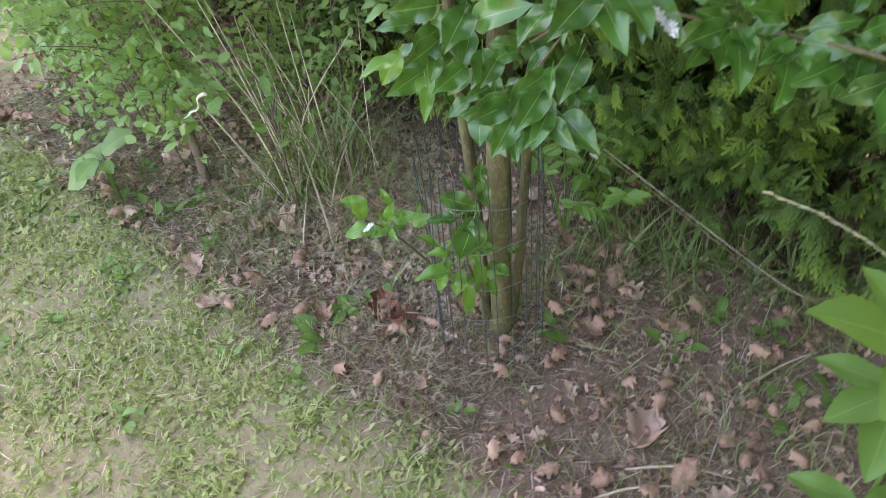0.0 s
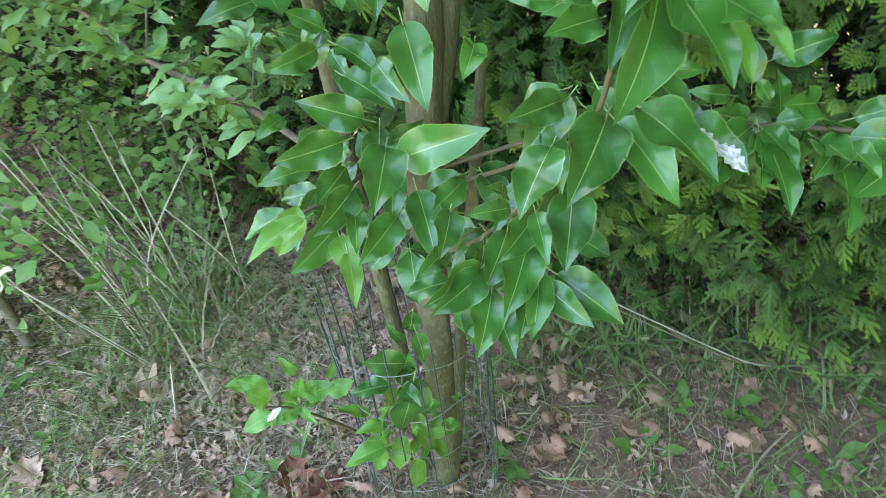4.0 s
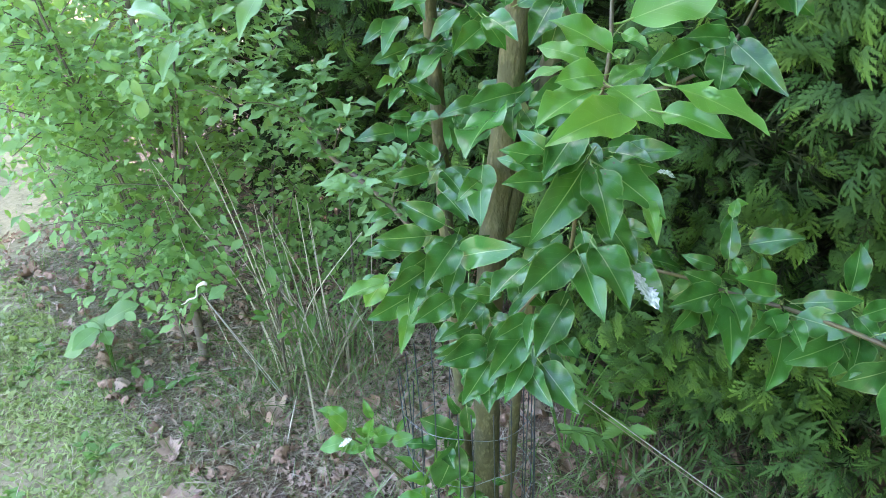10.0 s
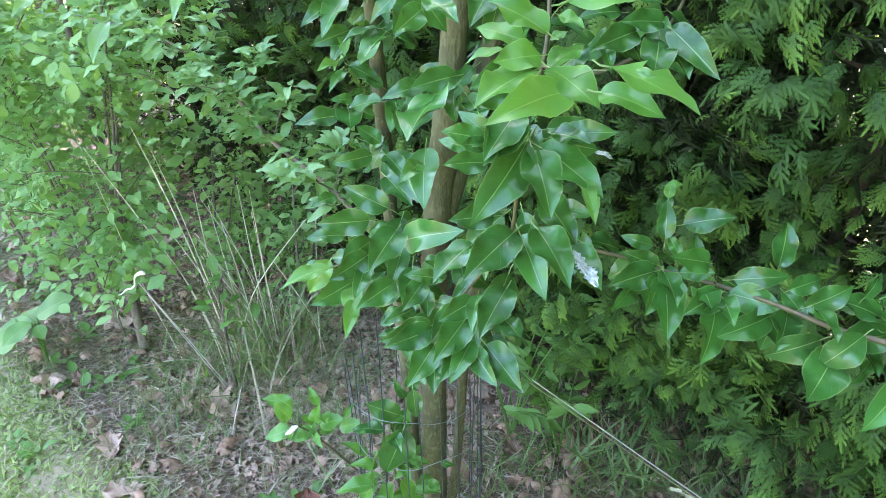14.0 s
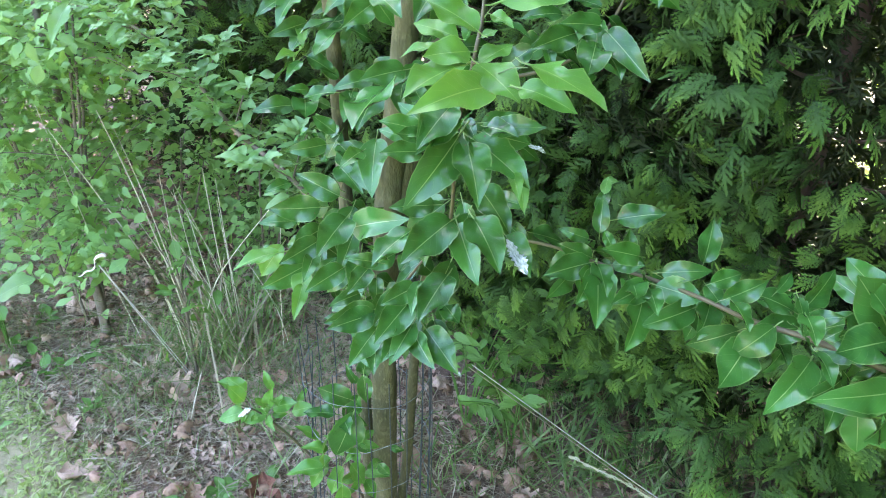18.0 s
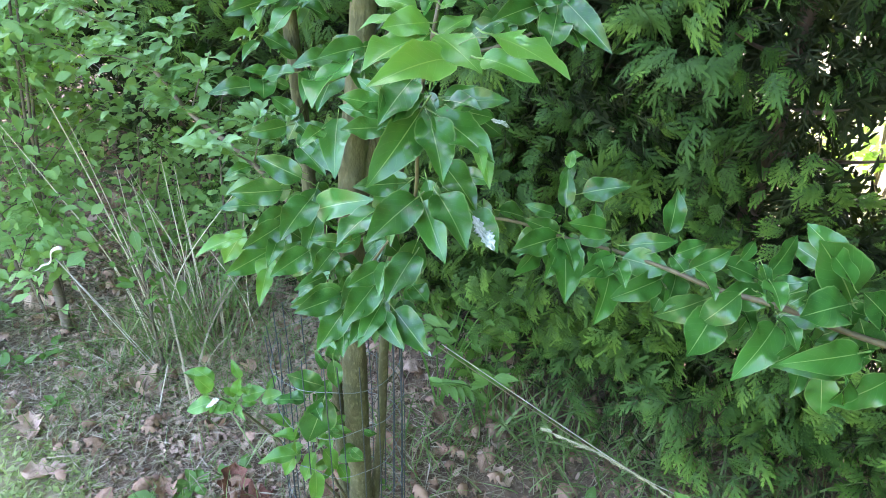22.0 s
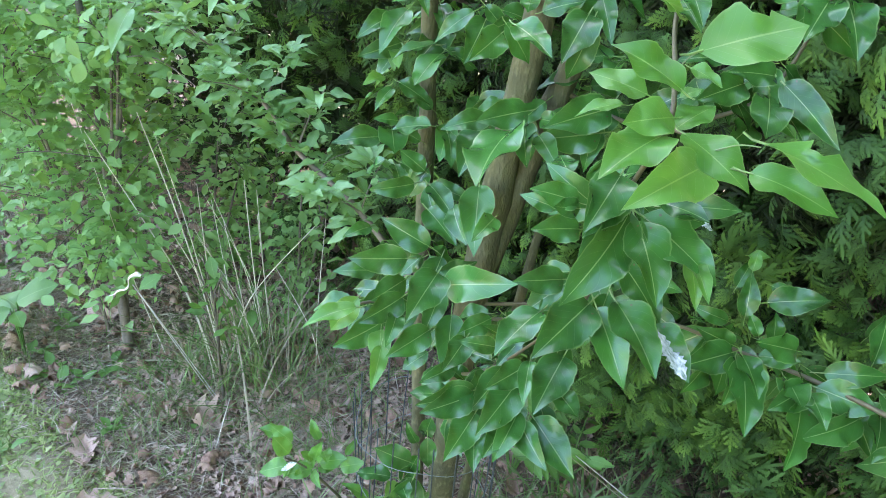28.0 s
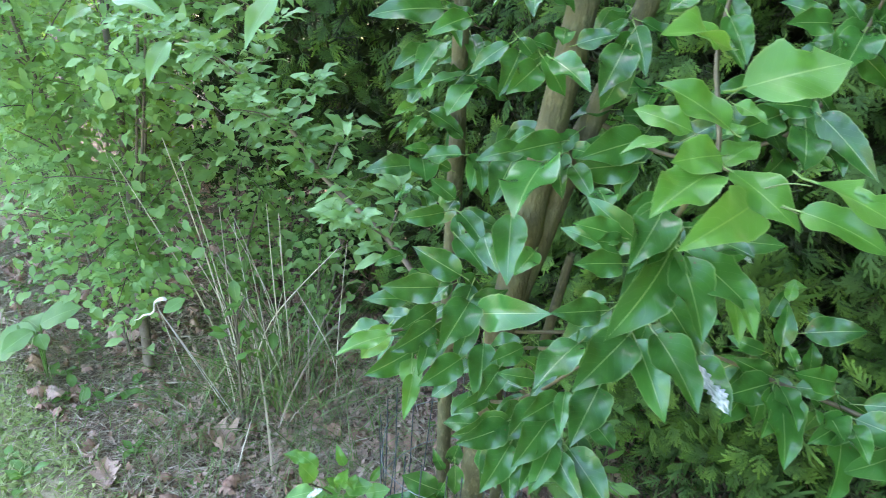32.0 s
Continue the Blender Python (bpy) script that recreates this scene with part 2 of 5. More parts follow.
# ---- mesh helpers ----
def quick_mesh(name, V, F, uv=None, material=None, smooth=True):
    """A mesh from arrays: V n x 3, F m x 3 or m x 4, uv n x 2."""
    V, F = np.asarray(V, np.float32), np.asarray(F, np.int32)
    me = bpy.data.meshes.new(name)
    me.vertices.add(len(V))
    me.vertices.foreach_set("co", V.ravel())
    k = F.shape[1]
    me.loops.add(F.size)
    me.loops.foreach_set("vertex_index", F.ravel())
    me.polygons.add(len(F))
    me.polygons.foreach_set("loop_start", np.arange(0, F.size, k, dtype=np.int32))
    if uv is not None:
        me.uv_layers.new(name="UVMap").data.foreach_set("uv", np.asarray(uv, np.float32)[F.ravel()].ravel())
    me.update(calc_edges=True)
    me.polygons.foreach_set("use_smooth", np.full(len(F), smooth))
    if material:
        me.materials.append(material)
    return me


def part(name, me, parent=None, label="", m=None):
    ob = new(name, me)
    ob.parent = parent
    if m is not None:
        ob.matrix_basis = m
    if label:
        ob["label"] = label
    return ob


def thing(name, at, label, category, group="", kind="", me=None):
    ob = new(name, me)
    ob.location = at
    return tagged(ob, label, category, group, kind)


def norm(a):
    a = np.asarray(a, float)
    return a / np.maximum(np.linalg.norm(a, axis=-1, keepdims=True), 1e-9)


def frames(D, U):
    """Rotation matrices whose y runs along D and whose z leans to U."""
    D = norm(D)
    X = norm(np.cross(D, U + 1e-4))
    return np.stack([X, D, np.cross(X, D)], axis=-1)


def scatter(template, R, S, T):
    """Many copies of a template (V, F, uv) turned by R, scaled by S, moved to T, as one set of arrays."""
    v, f, uv = template
    S = np.asarray(S, float)
    S = S[:, None, None] if S.ndim == 1 else S[:, None, :]
    V = np.einsum("nij,nkj->nki", R, v[None] * S) + np.asarray(T)[:, None, :]
    F = f[None] + (np.arange(len(R)) * len(v))[:, None, None]
    return V.reshape(-1, 3), F.reshape(-1, f.shape[1]), np.tile(uv, (len(R), 1))


def joined(sets):
    V, F, U, n = [], [], [], 0
    for v, f, u in sets:
        V.append(v), F.append(f + n), U.append(u)
        n += len(v)
    return np.concatenate(V), np.concatenate(F), np.concatenate(U)


SHAPE_V = (0, 0.05, 0.12, 0.22, 0.36, 0.5, 0.63, 0.75, 0.85, 0.93, 1.0)
SHAPE_H = (0.0, 0.20, 0.355, 0.465, 0.5, 0.475, 0.405, 0.30, 0.185, 0.078, 0.004)


def leaf_template(width=0.62, widest=0.42, tip=0.12, fold=0.22, droop=0.25, wave=0.05, stalk=0.0, nu=4, nv=8, phase=0.0, teeth=0.0, bite=None):
    """A leaf one long from stalk to tip along +y, face up along +z."""
    us, vs = np.linspace(-1, 1, nu + 1), np.linspace(0, 1, nv + 1)
    V, uv = [], []
    for j, v in enumerate(vs):
        q = v ** (math.log(0.38) / math.log(widest))
        h = width * float(np.interp(q, SHAPE_V, SHAPE_H)) if tip > 0.5 else width / 2 * math.sin(math.pi * v ** (math.log(0.5) / math.log(widest))) ** 0.85 + (0.004 if v > 0.98 else 0.0)
        if 0.0 < v < 1.0:
            h *= 1 + teeth * (1 if j % 2 else -1)
        for i, u in enumerate(us):
            hh = h * (1 - (bite[2] if bite and u * bite[0] > 0.4 and abs(v - bite[1]) < 0.09 else 0))
            x = u * hh
            z = fold * abs(x) - droop * v * v + wave * math.sin(v * 9 + phase + (1.4 if u > 0 else 0)) * abs(u) * math.sin(math.pi * v)
            V.append((x, stalk + v * (1 - 0.12 * droop * v), z)), uv.append((0.5 + u / 2, v))
    F = [(j * (nu + 1) + i, j * (nu + 1) + i + 1, (j + 1) * (nu + 1) + i + 1, (j + 1) * (nu + 1) + i) for j in range(nv) for i in range(nu)]
    if stalk:
        k, r = len(V), 0.013
        for y, z in ((0, 0.03), (stalk * 0.5, 0.0), (stalk + 0.05, 0.004)):
            for a in range(3):
                V.append((r * math.cos(a * 2.09), y, z + r * math.sin(a * 2.09))), uv.append((0.5, 0.02))
        F += [(k + 3 * s + a, k + 3 * s + (a + 1) % 3, k + 3 * s + 3 + (a + 1) % 3, k + 3 * s + 3 + a) for s in range(2) for a in range(3)]
    return np.array(V), np.array(F), np.array(uv)


def blade_template(n=4, width=0.035, bend=0.5, curl=0.0):
    """A grass blade one high, bent towards +y."""
    V, uv = [], []
    for i in range(n + 1):
        t = i / n
        w = width / 2 * (1 - t ** 1.6) + 0.001
        y, z = bend * t * t, t * (1 - 0.35 * bend * t)
        V += [(-w, y, z), (0, y - 0.25 * w, z), (w, y, z)]
        uv += [(0.3, t), (0.5, t), (0.7, t)]
    F = [(3 * i + a, 3 * i + a + 1, 3 * i + a + 4, 3 * i + a + 3) for i in range(n) for a in range(2)]
    return np.array(V), np.array(F), np.array(uv)


def tube(points, radii, seg=8, rough=0.0, seed=0):
    """A round limb through the points, smoothed, with its own radii; a little uneven where rough."""
    P = np.asarray(points, float)
    R = np.interp(np.linspace(0, 1, 60), np.linspace(0, 1, len(radii)), radii)
    n = max(2, min(40, 6 * (len(P) - 1)))
    t = np.linspace(0, len(P) - 1, n + 1)
    C = []
    for a in t:
        i = min(int(a), len(P) - 2)
        u = a - i
        p0, p1, p2, p3 = P[max(i - 1, 0)], P[i], P[i + 1], P[min(i + 2, len(P) - 1)]
        C.append(0.5 * (2 * p1 + (p2 - p0) * u + (2 * p0 - 5 * p1 + 4 * p2 - p3) * u * u + (3 * p1 - p0 - 3 * p2 + p3) * u ** 3))
    C = np.array(C)
    D = norm(np.gradient(C, axis=0))
    ref = np.array([0.3, 1, 0.1]) if abs(D[0][2]) > 0.6 else np.array([0, 0, 1.0])
    V, uv = [], []
    for k in range(n + 1):
        x = norm(np.cross(D[k], ref))
        y = np.cross(D[k], x)
        r = R[int(k / n * 59)]
        for a in range(seg):
            w = 2 * math.pi * a / seg
            rr = r * (1 + rough * noise.noise((C[k][0] * 25 + math.cos(w), C[k][2] * 25 + math.sin(w), seed)))
            V.append(C[k] + rr * (math.cos(w) * x + math.sin(w) * y)), uv.append((a / seg, k / n))
    F = [(k * seg + a, k * seg + (a + 1) % seg, (k + 1) * seg + (a + 1) % seg, (k + 1) * seg + a) for k in range(n) for a in range(seg)]
    return np.array(V), np.array(F), np.array(uv)


def tube_mesh(name, points, radii, material, seg=8, rough=0.0, seed=0):
    V, F, uv = tube(points, radii, seg, rough, seed)
    return quick_mesh(name, V, F, uv, material)


def along(points, t):
    P = np.asarray(points, float)
    a = t * (len(P) - 1)
    i = min(int(a), len(P) - 2)
    return P[i] + (P[i + 1] - P[i]) * (a - i), norm(P[i + 1] - P[i])


# ---- ground ----
NRM, DIR = np.array((-0.64, -0.77)), np.array((-0.77, 0.64))     # across the bed towards the lawn; along the hedge


def bed(s, d):
    """A place by metres along the hedge and metres out from its foot towards the lawn."""
    p = np.array((0.5, 2.18)) + s * DIR + d * NRM
    return float(p[0]), float(p[1])


def height(x, y):
    return 0.018 * noise.noise((x * 1.7, y * 1.7, 0)) + 0.007 * noise.noise((x * 7, y * 7, 3)) if abs(x) + abs(y) < 14 else 0.0


def build_ground():
    xs = np.concatenate([[-1500, -300, -80, -30, -14], np.linspace(-8, 5, 157), [9, 25, 80, 300, 1500]])
    ys = np.concatenate([[-1500, -300, -80, -25, -8], np.linspace(-3, 9, 145), [14, 30, 80, 300, 1500]])
    V = np.array([(x, y, height(x, y)) for y in ys for x in xs])
    nx = len(xs)
    F = [(j * nx + i, j * nx + i + 1, (j + 1) * nx + i + 1, (j + 1) * nx + i) for j in range(len(ys) - 1) for i in range(nx - 1)]
    ob = new("ground", quick_mesh("ground", V, F, None, M_GROUND))
    tagged(ob, "bare brown soil bed running into a short weedy lawn", "ground", kind="structure")


build_ground()


# ---- added trees, mostly unseen: close the place, block light behind and beside the lawn ----
def shade_tree(x, y, tall, wide, seed, n=1500):
    r = np.random.default_rng(seed)
    t = thing("tree", (x, y, 0.0), "broad leafy tree added round the lawn to block light", "tree", "trees round the lawn")
    part("trunk", tube_mesh("trunk", [(0, 0, -0.1), (0.1, 0, tall * 0.4), (0, 0.1, tall * 0.9)], [0.16, 0.12, 0.03], M_BARK, 9, 0.2, seed), t)
    d = norm(r.normal(0, 1, (n, 3))) * (r.random(n) ** 0.4)[:, None]
    pos = d * (wide, wide, tall * 0.46) + (0, 0, tall * 0.54)
    R = frames(r.normal(0, 1, (n, 3)), np.tile((0, 0, 1.0), (n, 1)) + r.normal(0, 0.5, (n, 3)))
    V, F, U = scatter(leaf_template(0.7, 0.45, 0.1, 0.2, 0.2, 0.05, 0, 2, 3), R, r.uniform(0.3, 0.6, n), pos)
    part("crown", quick_mesh("crown", V, F, U, M_SHRUB), t)["kind"] = "stuff"


# unseen ring, nearer and larger towards the hedge's end to darken the bed there
for k in range(8):
    a = radians(195 + 22 * k)          # from beyond the lawn round behind the path to the end of the hedge
    far = 3.9 if k > 4 else 4.8 if k > 3 else 17.0
    shade_tree(0.2 + far * math.cos(a), 0.4 + far * math.sin(a), (7.5 if k in (5, 6) else 6.5) + 0.7 * math.sin(k * 2.3), 2.5 if k in (5, 6) else 1.9, 300 + k)

# added: one shades the far lawn, one the bed's right end, three dapple the backdrop
shade_tree(-2.5, 8.0, 6.4, 1.8, 324, 700), shade_tree(2.45, -0.8, 7.5, 2.2, 331, 2200), shade_tree(-4.4, 8.4, 5.0, 1.8, 321), shade_tree(-7.2, 10.8, 6.0, 2.2, 322), shade_tree(-11.0, 11.5, 6.0, 2.4, 323)

# ---- hedge ----
def thuja_template(side=4, teeth=6, curl=0.18, fat=0.017, seed=0):
    """A flat spray one long: a stem with alternate side branches, each a comb of short scaly teeth, all in one plane."""
    r = np.random.default_rng(seed)
    V, F, uv = [], [], []

    def add(p, d, length, w0, tip):
        """A flat stem (two triangles) or a pointed tooth (one)."""
        p, d = np.array(p, float), np.array(d, float)
        q = np.array((-d[1], d[0]))
        k = len(V)
        for c, w in ((p, -w0), (p, w0), (p + d * length, tip), (p + d * length, -tip))[:4 if tip else 3]:
            a = c + q * w
            V.append((a[0], a[1], -curl * (a[0] ** 2 * 1.8 + a[1] ** 2))), uv.append((0.5 + 0.3 * (1 if w > 0 else -1), min(1.0, max(0.0, a[1] + 1.1 * abs(a[0])))))
        F.extend([(k, k + 1, k + 2), (k, k + 2, k + 3)][:2 if tip else 1])

    def comb(p, a, length, n, w):
        d = np.array((math.sin(a), math.cos(a)))
        add(p, d, length, w * 0.8, w * 0.45)
        for i in range(n):
            t = 0.12 + 0.86 * i / n
            for e in (-1, 1):
                b = a + e * radians(44 - 14 * t)
                add(np.array(p) + d * length * (t + (0.04 if e > 0 else 0)), (math.sin(b), math.cos(b)), (0.065 + 0.055 * math.sin(math.pi * min(1, t * 0.8 + 0.2))) * r.uniform(0.8, 1.2), w * 1.6, 0)

    comb((0, 0.1), 0.0, 0.9, teeth + 4, fat)
    for i in range(side):
        y = 0.10 + 0.62 * i / side
        for e in (-1, 1):
            yy = y + (0.06 if e > 0 else 0)
            comb((0, yy), e * radians(50 - 14 * yy), (0.52 - 0.36 * yy) * r.uniform(0.85, 1.1), max(2, int(teeth * (1 - 0.6 * yy))), fat)
    return np.array(V), np.array(F), np.array(uv)


def simple_spray(pairs, curl, fat):
    """A plain feathered spray for the depth of the hedge."""
    V, F, uv = [], [], []
    for i in range(2 * pairs + 1):
        e = -1 if i % 2 else 1
        y = 0.08 + 0.9 * i / (2 * pairs + 1) if i else 0.0
        ln = 1.0 if i == 0 else 0.42 * (1 - y) ** 0.7 + 0.06
        a = 0.0 if i == 0 else e * radians(48 - 12 * y)
        d, q = (math.sin(a), math.cos(a)), (-math.cos(a), math.sin(a))
        k = len(V)
        for t, w in ((0, 0), (0.45, fat), (1, 0), (0.45, -fat)):
            x, yy = d[0] * ln * t + q[0] * w, y + d[1] * ln * t + q[1] * w
            V.append((x, yy, -curl * (1.5 * x * x + yy * yy))), uv.append((0.5 + 4 * w, 0.15))
        F += [(k, k + 1, k + 2), (k, k + 2, k + 3)]
    return np.array(V), np.array(F), np.array(uv)


SPRAYS = [thuja_template(4, 5, 0.4, 0.019, 1), thuja_template(3, 5, 0.9, 0.021, 2), thuja_template(4, 5, -0.3, 0.018, 3), thuja_template(3, 6, 0.7, 0.020, 4)]
FAR_SPRAY = simple_spray(4, 0.5, 0.031)
DENSE_SPRAY = simple_spray(4, 0.2, 0.10)
BACK_SPRAY = simple_spray(3, 0.4, 0.060)


def in_gap(p):
    """Thin spots of the hedge through which the sunny ground behind it shows."""
    for a, d, wide in (((1.25, 1.58, 1.03), (0.60, 0.76, -0.26), 0.15), ((1.02, 1.55, 1.42), (0.52, 0.84, -0.10), 0.06), ((0.62, 1.9, 1.42), (0.24, 0.96, -0.12), 0.045)):
        v = np.asarray(p) - np.array(a)
        if np.linalg.norm(v - np.dot(v, d) * np.array(d)) < wide:
            return True
    return False


def hedge_tree(s, tall, dense, seed):
    r = np.random.default_rng(seed)
    x, y = bed(s, -0.42)
    tree = thing("thuja_tree", (x, y, height(x, y) - 0.01), "dark green thuja of a dense hedge with drooping flat sprays", "hedge tree", "hedge row")
    lean = r.normal(0, 0.03, 2)
    part("trunk", tube_mesh("trunk", [(0, 0, -0.05), (lean[0], lean[1], tall * 0.4), (lean[0] * 2, lean[1] * 2, tall * 0.95)], [0.034, 0.026, 0.008], M_THUJAWOOD, 8, 0.2, seed), tree, "fibrous red-brown bark")
    out = np.array((NRM[0], NRM[1], 0))
    side = np.array((DIR[0], DIR[1], 0))
    for i in range(12):
        z = 0.15 + 1.7 * i / 12
        a = r.uniform(-1.5, 1.5)
        d = out * math.cos(a) + side * math.sin(a)
        ln = r.uniform(0.28, 0.46)
        p0 = np.array((0, 0, z))
        part("limb", tube_mesh("limb", [p0, p0 + d * ln * 0.5 + (0, 0, 0.03), p0 + d * ln + (0, 0, 0.10)], [0.009, 0.006, 0.002], M_THUJAWOOD, 5), tree)

    base = np.array((x, y, 0.0))

    def reach(a, z):
        b = noise.noise((z * 2.4, a * 0.9 + s * 3, seed * 0.37))
        return (0.50 + 0.14 * b + (0.06 if z < 0.6 else 0.0)) * min(1.0, max(0.25, 1.25 - z / tall)) * (0.85 if abs(a) > 1.2 else 1.0)

    def write(name, material, sets):
        if sets:
            V, F, U = joined(sets)
            part(name, quick_mesh(name, V, F, U, material), tree)["kind"] = "stuff"

    def filler(n, zlo, zhi, size, inner, outer, template=FAR_SPRAY, turn=0.0):
        a, z = r.uniform(-2.4, 2.4, n) + turn, r.uniform(zlo, zhi, n)
        d = out[None] * np.cos(a)[:, None] + side[None] * np.sin(a)[:, None]
        rad = np.array([reach(p, q) for p, q in zip(a, z)]) * r.uniform(inner, outer, n)
        R = frames(d * 0.6 + r.normal(0, 0.6, (n, 3)), d + r.normal(0, 0.5, (n, 3)))
        pos = d * rad[:, None] + np.stack([0 * z, 0 * z, z], 1)
        w = np.array([not (in_gap(p + base) and r.random() < 0.97) for p in pos])
        return scatter(template, R[w], (r.uniform(0.7, 1.3, n) * size)[w], pos[w])

    # shade-dark depth sprays; those above and behind, unseen, keep the sun out
    write("inner_crown", M_THUJASHADE, [filler(int(2000 * dense), 0.03, 2.15, 0.085, 0.10, 0.92), filler(380, 2.0, tall, 0.36, 0.1, 1.0, DENSE_SPRAY), filler(int(1100 + 2600 * dense), 0.05, 2.1, 0.115, 0.25, 0.95, BACK_SPRAY, math.pi)])
    old, young = [], []
    low = 55 if -1.7 < s < -0.2 else 20 if s < 0.7 else 0               # the skirt of fresh sprays over the bed
    for c in range(int(215 * dense) + low):
        a, z = r.uniform(-1.35, 1.35), 0.10 + 2.0 * r.random() ** 1.1
        if c < low:
            a, z = r.uniform(-1.1, 1.1), r.uniform(0.18, 0.75)
        d = out * math.cos(a) + side * math.sin(a)
        tip = d * reach(a, z) * r.uniform(*((0.85, 1.32) if c < low and s < -0.2 else (0.72, 1.14))) + np.array((0, 0, z))
        if in_gap(tip + base) and r.random() < 0.95:
            continue
        hang = norm(d * 0.75 + r.normal(0, 0.35, 3) + np.array((0, 0, r.uniform(-1.1, 0.15))))
        fan = norm(np.cross(hang, d + r.normal(0, 0.9, 3)))
        n = int(r.integers(6, 12))
        u, w = r.uniform(-1, 1, n), r.uniform(-1.0, 0.0, n)
        pos = tip + hang[None] * (w * 0.12 - 0.05)[:, None] + fan[None] * (u * 0.06)[:, None] + r.normal(0, 0.02, (n, 3))
        D = hang[None] + fan[None] * (u * 0.8)[:, None] + r.normal(0, 0.15, (n, 3))
        face = np.cross(fan, hang)
        face = face * (1 if np.dot(face, d + np.array((0, 0, 0.5))) > 0 else -1)
        R = frames(D, np.tile(face + d * 0.3 + np.array((0, 0, 0.25)), (n, 1)) + r.normal(0, 0.35, (n, 3)))
        k = int(r.integers(0, 4))
        (young if r.random() < (0.36 if z < 1.3 else 0.30) else old).append(scatter(SPRAYS[k], R, r.uniform(0.046, 0.078, n) * (1.3 if r.random() < 0.12 else 1.0), pos))
    write("crown", M_THUJA, old)
    write("young_sprays", M_THUJATIP, young)


for i, s in enumerate((-2.35, -1.85, -1.30, -0.68, -0.30, 0.15, 0.65, 1.15, 1.65, 2.15, 2.65)):
    hedge_tree(float(s) + 0.06 * math.sin(i * 5.1), 3.7 + 0.25 * math.sin(i * 2.7), 1.0 if -1.5 < s < 0.8 else 0.85 if -2.0 < s < 0 else 0.5 if 0 < s < 1.7 else 0.25, 20 + i)
for i in range(4):
    hedge_tree(-2.85 - 0.5 * i, 3.7, 0.2, 120 + i)          # the row goes on past the bed

# ---- pear tree ----
PEAR = [leaf_template(0.53, 0.40, 0.6, 0.36, 0.24, 0.09, 0.16, 6, 18, 0.0, 0.018), leaf_template(0.46, 0.39, 0.6, 0.40, 0.34, 0.08, 0.2, 6, 18, 2.0, 0.018),
        leaf_template(0.60, 0.43, 0.6, 0.18, 0.16, 0.07, 0.14, 6, 18, 4.0, 0.015), leaf_template(0.38, 0.38, 0.7, 0.38, 0.36, 0.06, 0.18, 6, 18, 1.0, 0.018),
        leaf_template(0.70, 0.46, 0.6, 0.12, 0.08, 0.06, 0.16, 8, 20, 3.0, 0.012, (-1, 0.64, 0.40)), leaf_template(0.58, 0.42, 0.6, 0.20, 0.20, 0.06, 0.16, 8, 20, 5.0, 0.015, (-1, 0.36, 0.6))]
PEAR_MESH = [quick_mesh("leaf", *t, M_PEAR) for t in PEAR]
SOFT_MESH = [quick_mesh("leaf", *t, M_BRANCHLEAF) for t in PEAR]
YOUNG_MESH = [quick_mesh("young_leaf", *t, M_YOUNG) for t in PEAR]
TREE_AT = (0.16, 1.56)
tree = thing("pear_tree", (*TREE_AT, height(*TREE_AT)), "young pear tree with grey-brown stems and glossy drooping leaves", "tree")
ORIGIN = np.array((*TREE_AT, height(*TREE_AT)))
WORLD = lambda p: np.asarray(p, float) - ORIGIN


def limb(name, points, radii, material=M_BARK, seg=10, rough=0.12, label="", parent=tree):
    return part(name, tube_mesh(name, [WORLD(p) for p in points], radii, material, seg, rough, len(bpy.data.objects)), parent, label)


def leaf(parent, base, tip, kind=0, young=False, roll=0.0, face=None, grow=1.0, soft=False):
    """One leaf whose stalk starts at base and whose tip lies at tip."""
    base, tip = WORLD(base), WORLD(tip)
    d = tip - base
    ln = float(np.linalg.norm(d))
    v = PEAR[kind][0]
    reach = v[:, 1].max()
    low = float(v[np.argmax(v[:, 1]), 2])
    size = ln / math.hypot(reach, low) * grow
    up = np.array(face if face is not None else (0.0, -0.45, 0.90) if young else (0.0, -0.85, 0.6)) + np.array((roll, 0, 0))
    jog = np.random.default_rng(int(1e4 * abs(base[0] + 3 * tip[2] + 7 * tip[0])))
    up = up + jog.normal(0, 0.22, 3)
    R = frames(d[None], up[None])[0]
    tiltback = Matrix.Rotation(math.atan2(-low, reach), 3, "X")
    m = Matrix.Translation(base) @ (Matrix(R.tolist()) @ tiltback).to_4x4() @ Matrix.Diagonal((size, size, size, 1))
    return part("leaf", (SOFT_MESH if soft else YOUNG_MESH if young else PEAR_MESH)[kind], parent, "", m)


def pair(parent, base, tip, kind=0, young=False):
    """A leaf and its neighbour from the same spur, which hangs a little behind it."""
    leaf(parent, base, tip, kind, young, 0.0, None, 0.9 if young else 1.0)
    r = np.random.default_rng(int(abs(base[0]) * 1e4 + abs(tip[2]) * 1e3))
    b, t = np.asarray(base, float), np.asarray(tip, float)
    d = t - b
    ln = np.linalg.norm(d)
    e = norm(d / ln + r.normal(0, 0.55, 3) + np.array((0, 0.25, -0.35))) * min(ln, 0.10) * r.uniform(0.7, 1.0)
    back = b + np.array((r.normal(0, 0.012), r.uniform(0.02, 0.06), r.normal(0, 0.012)))
    leaf(parent, back, back + e, int(r.integers(0, 4)), young, r.uniform(-0.3, 0.3))


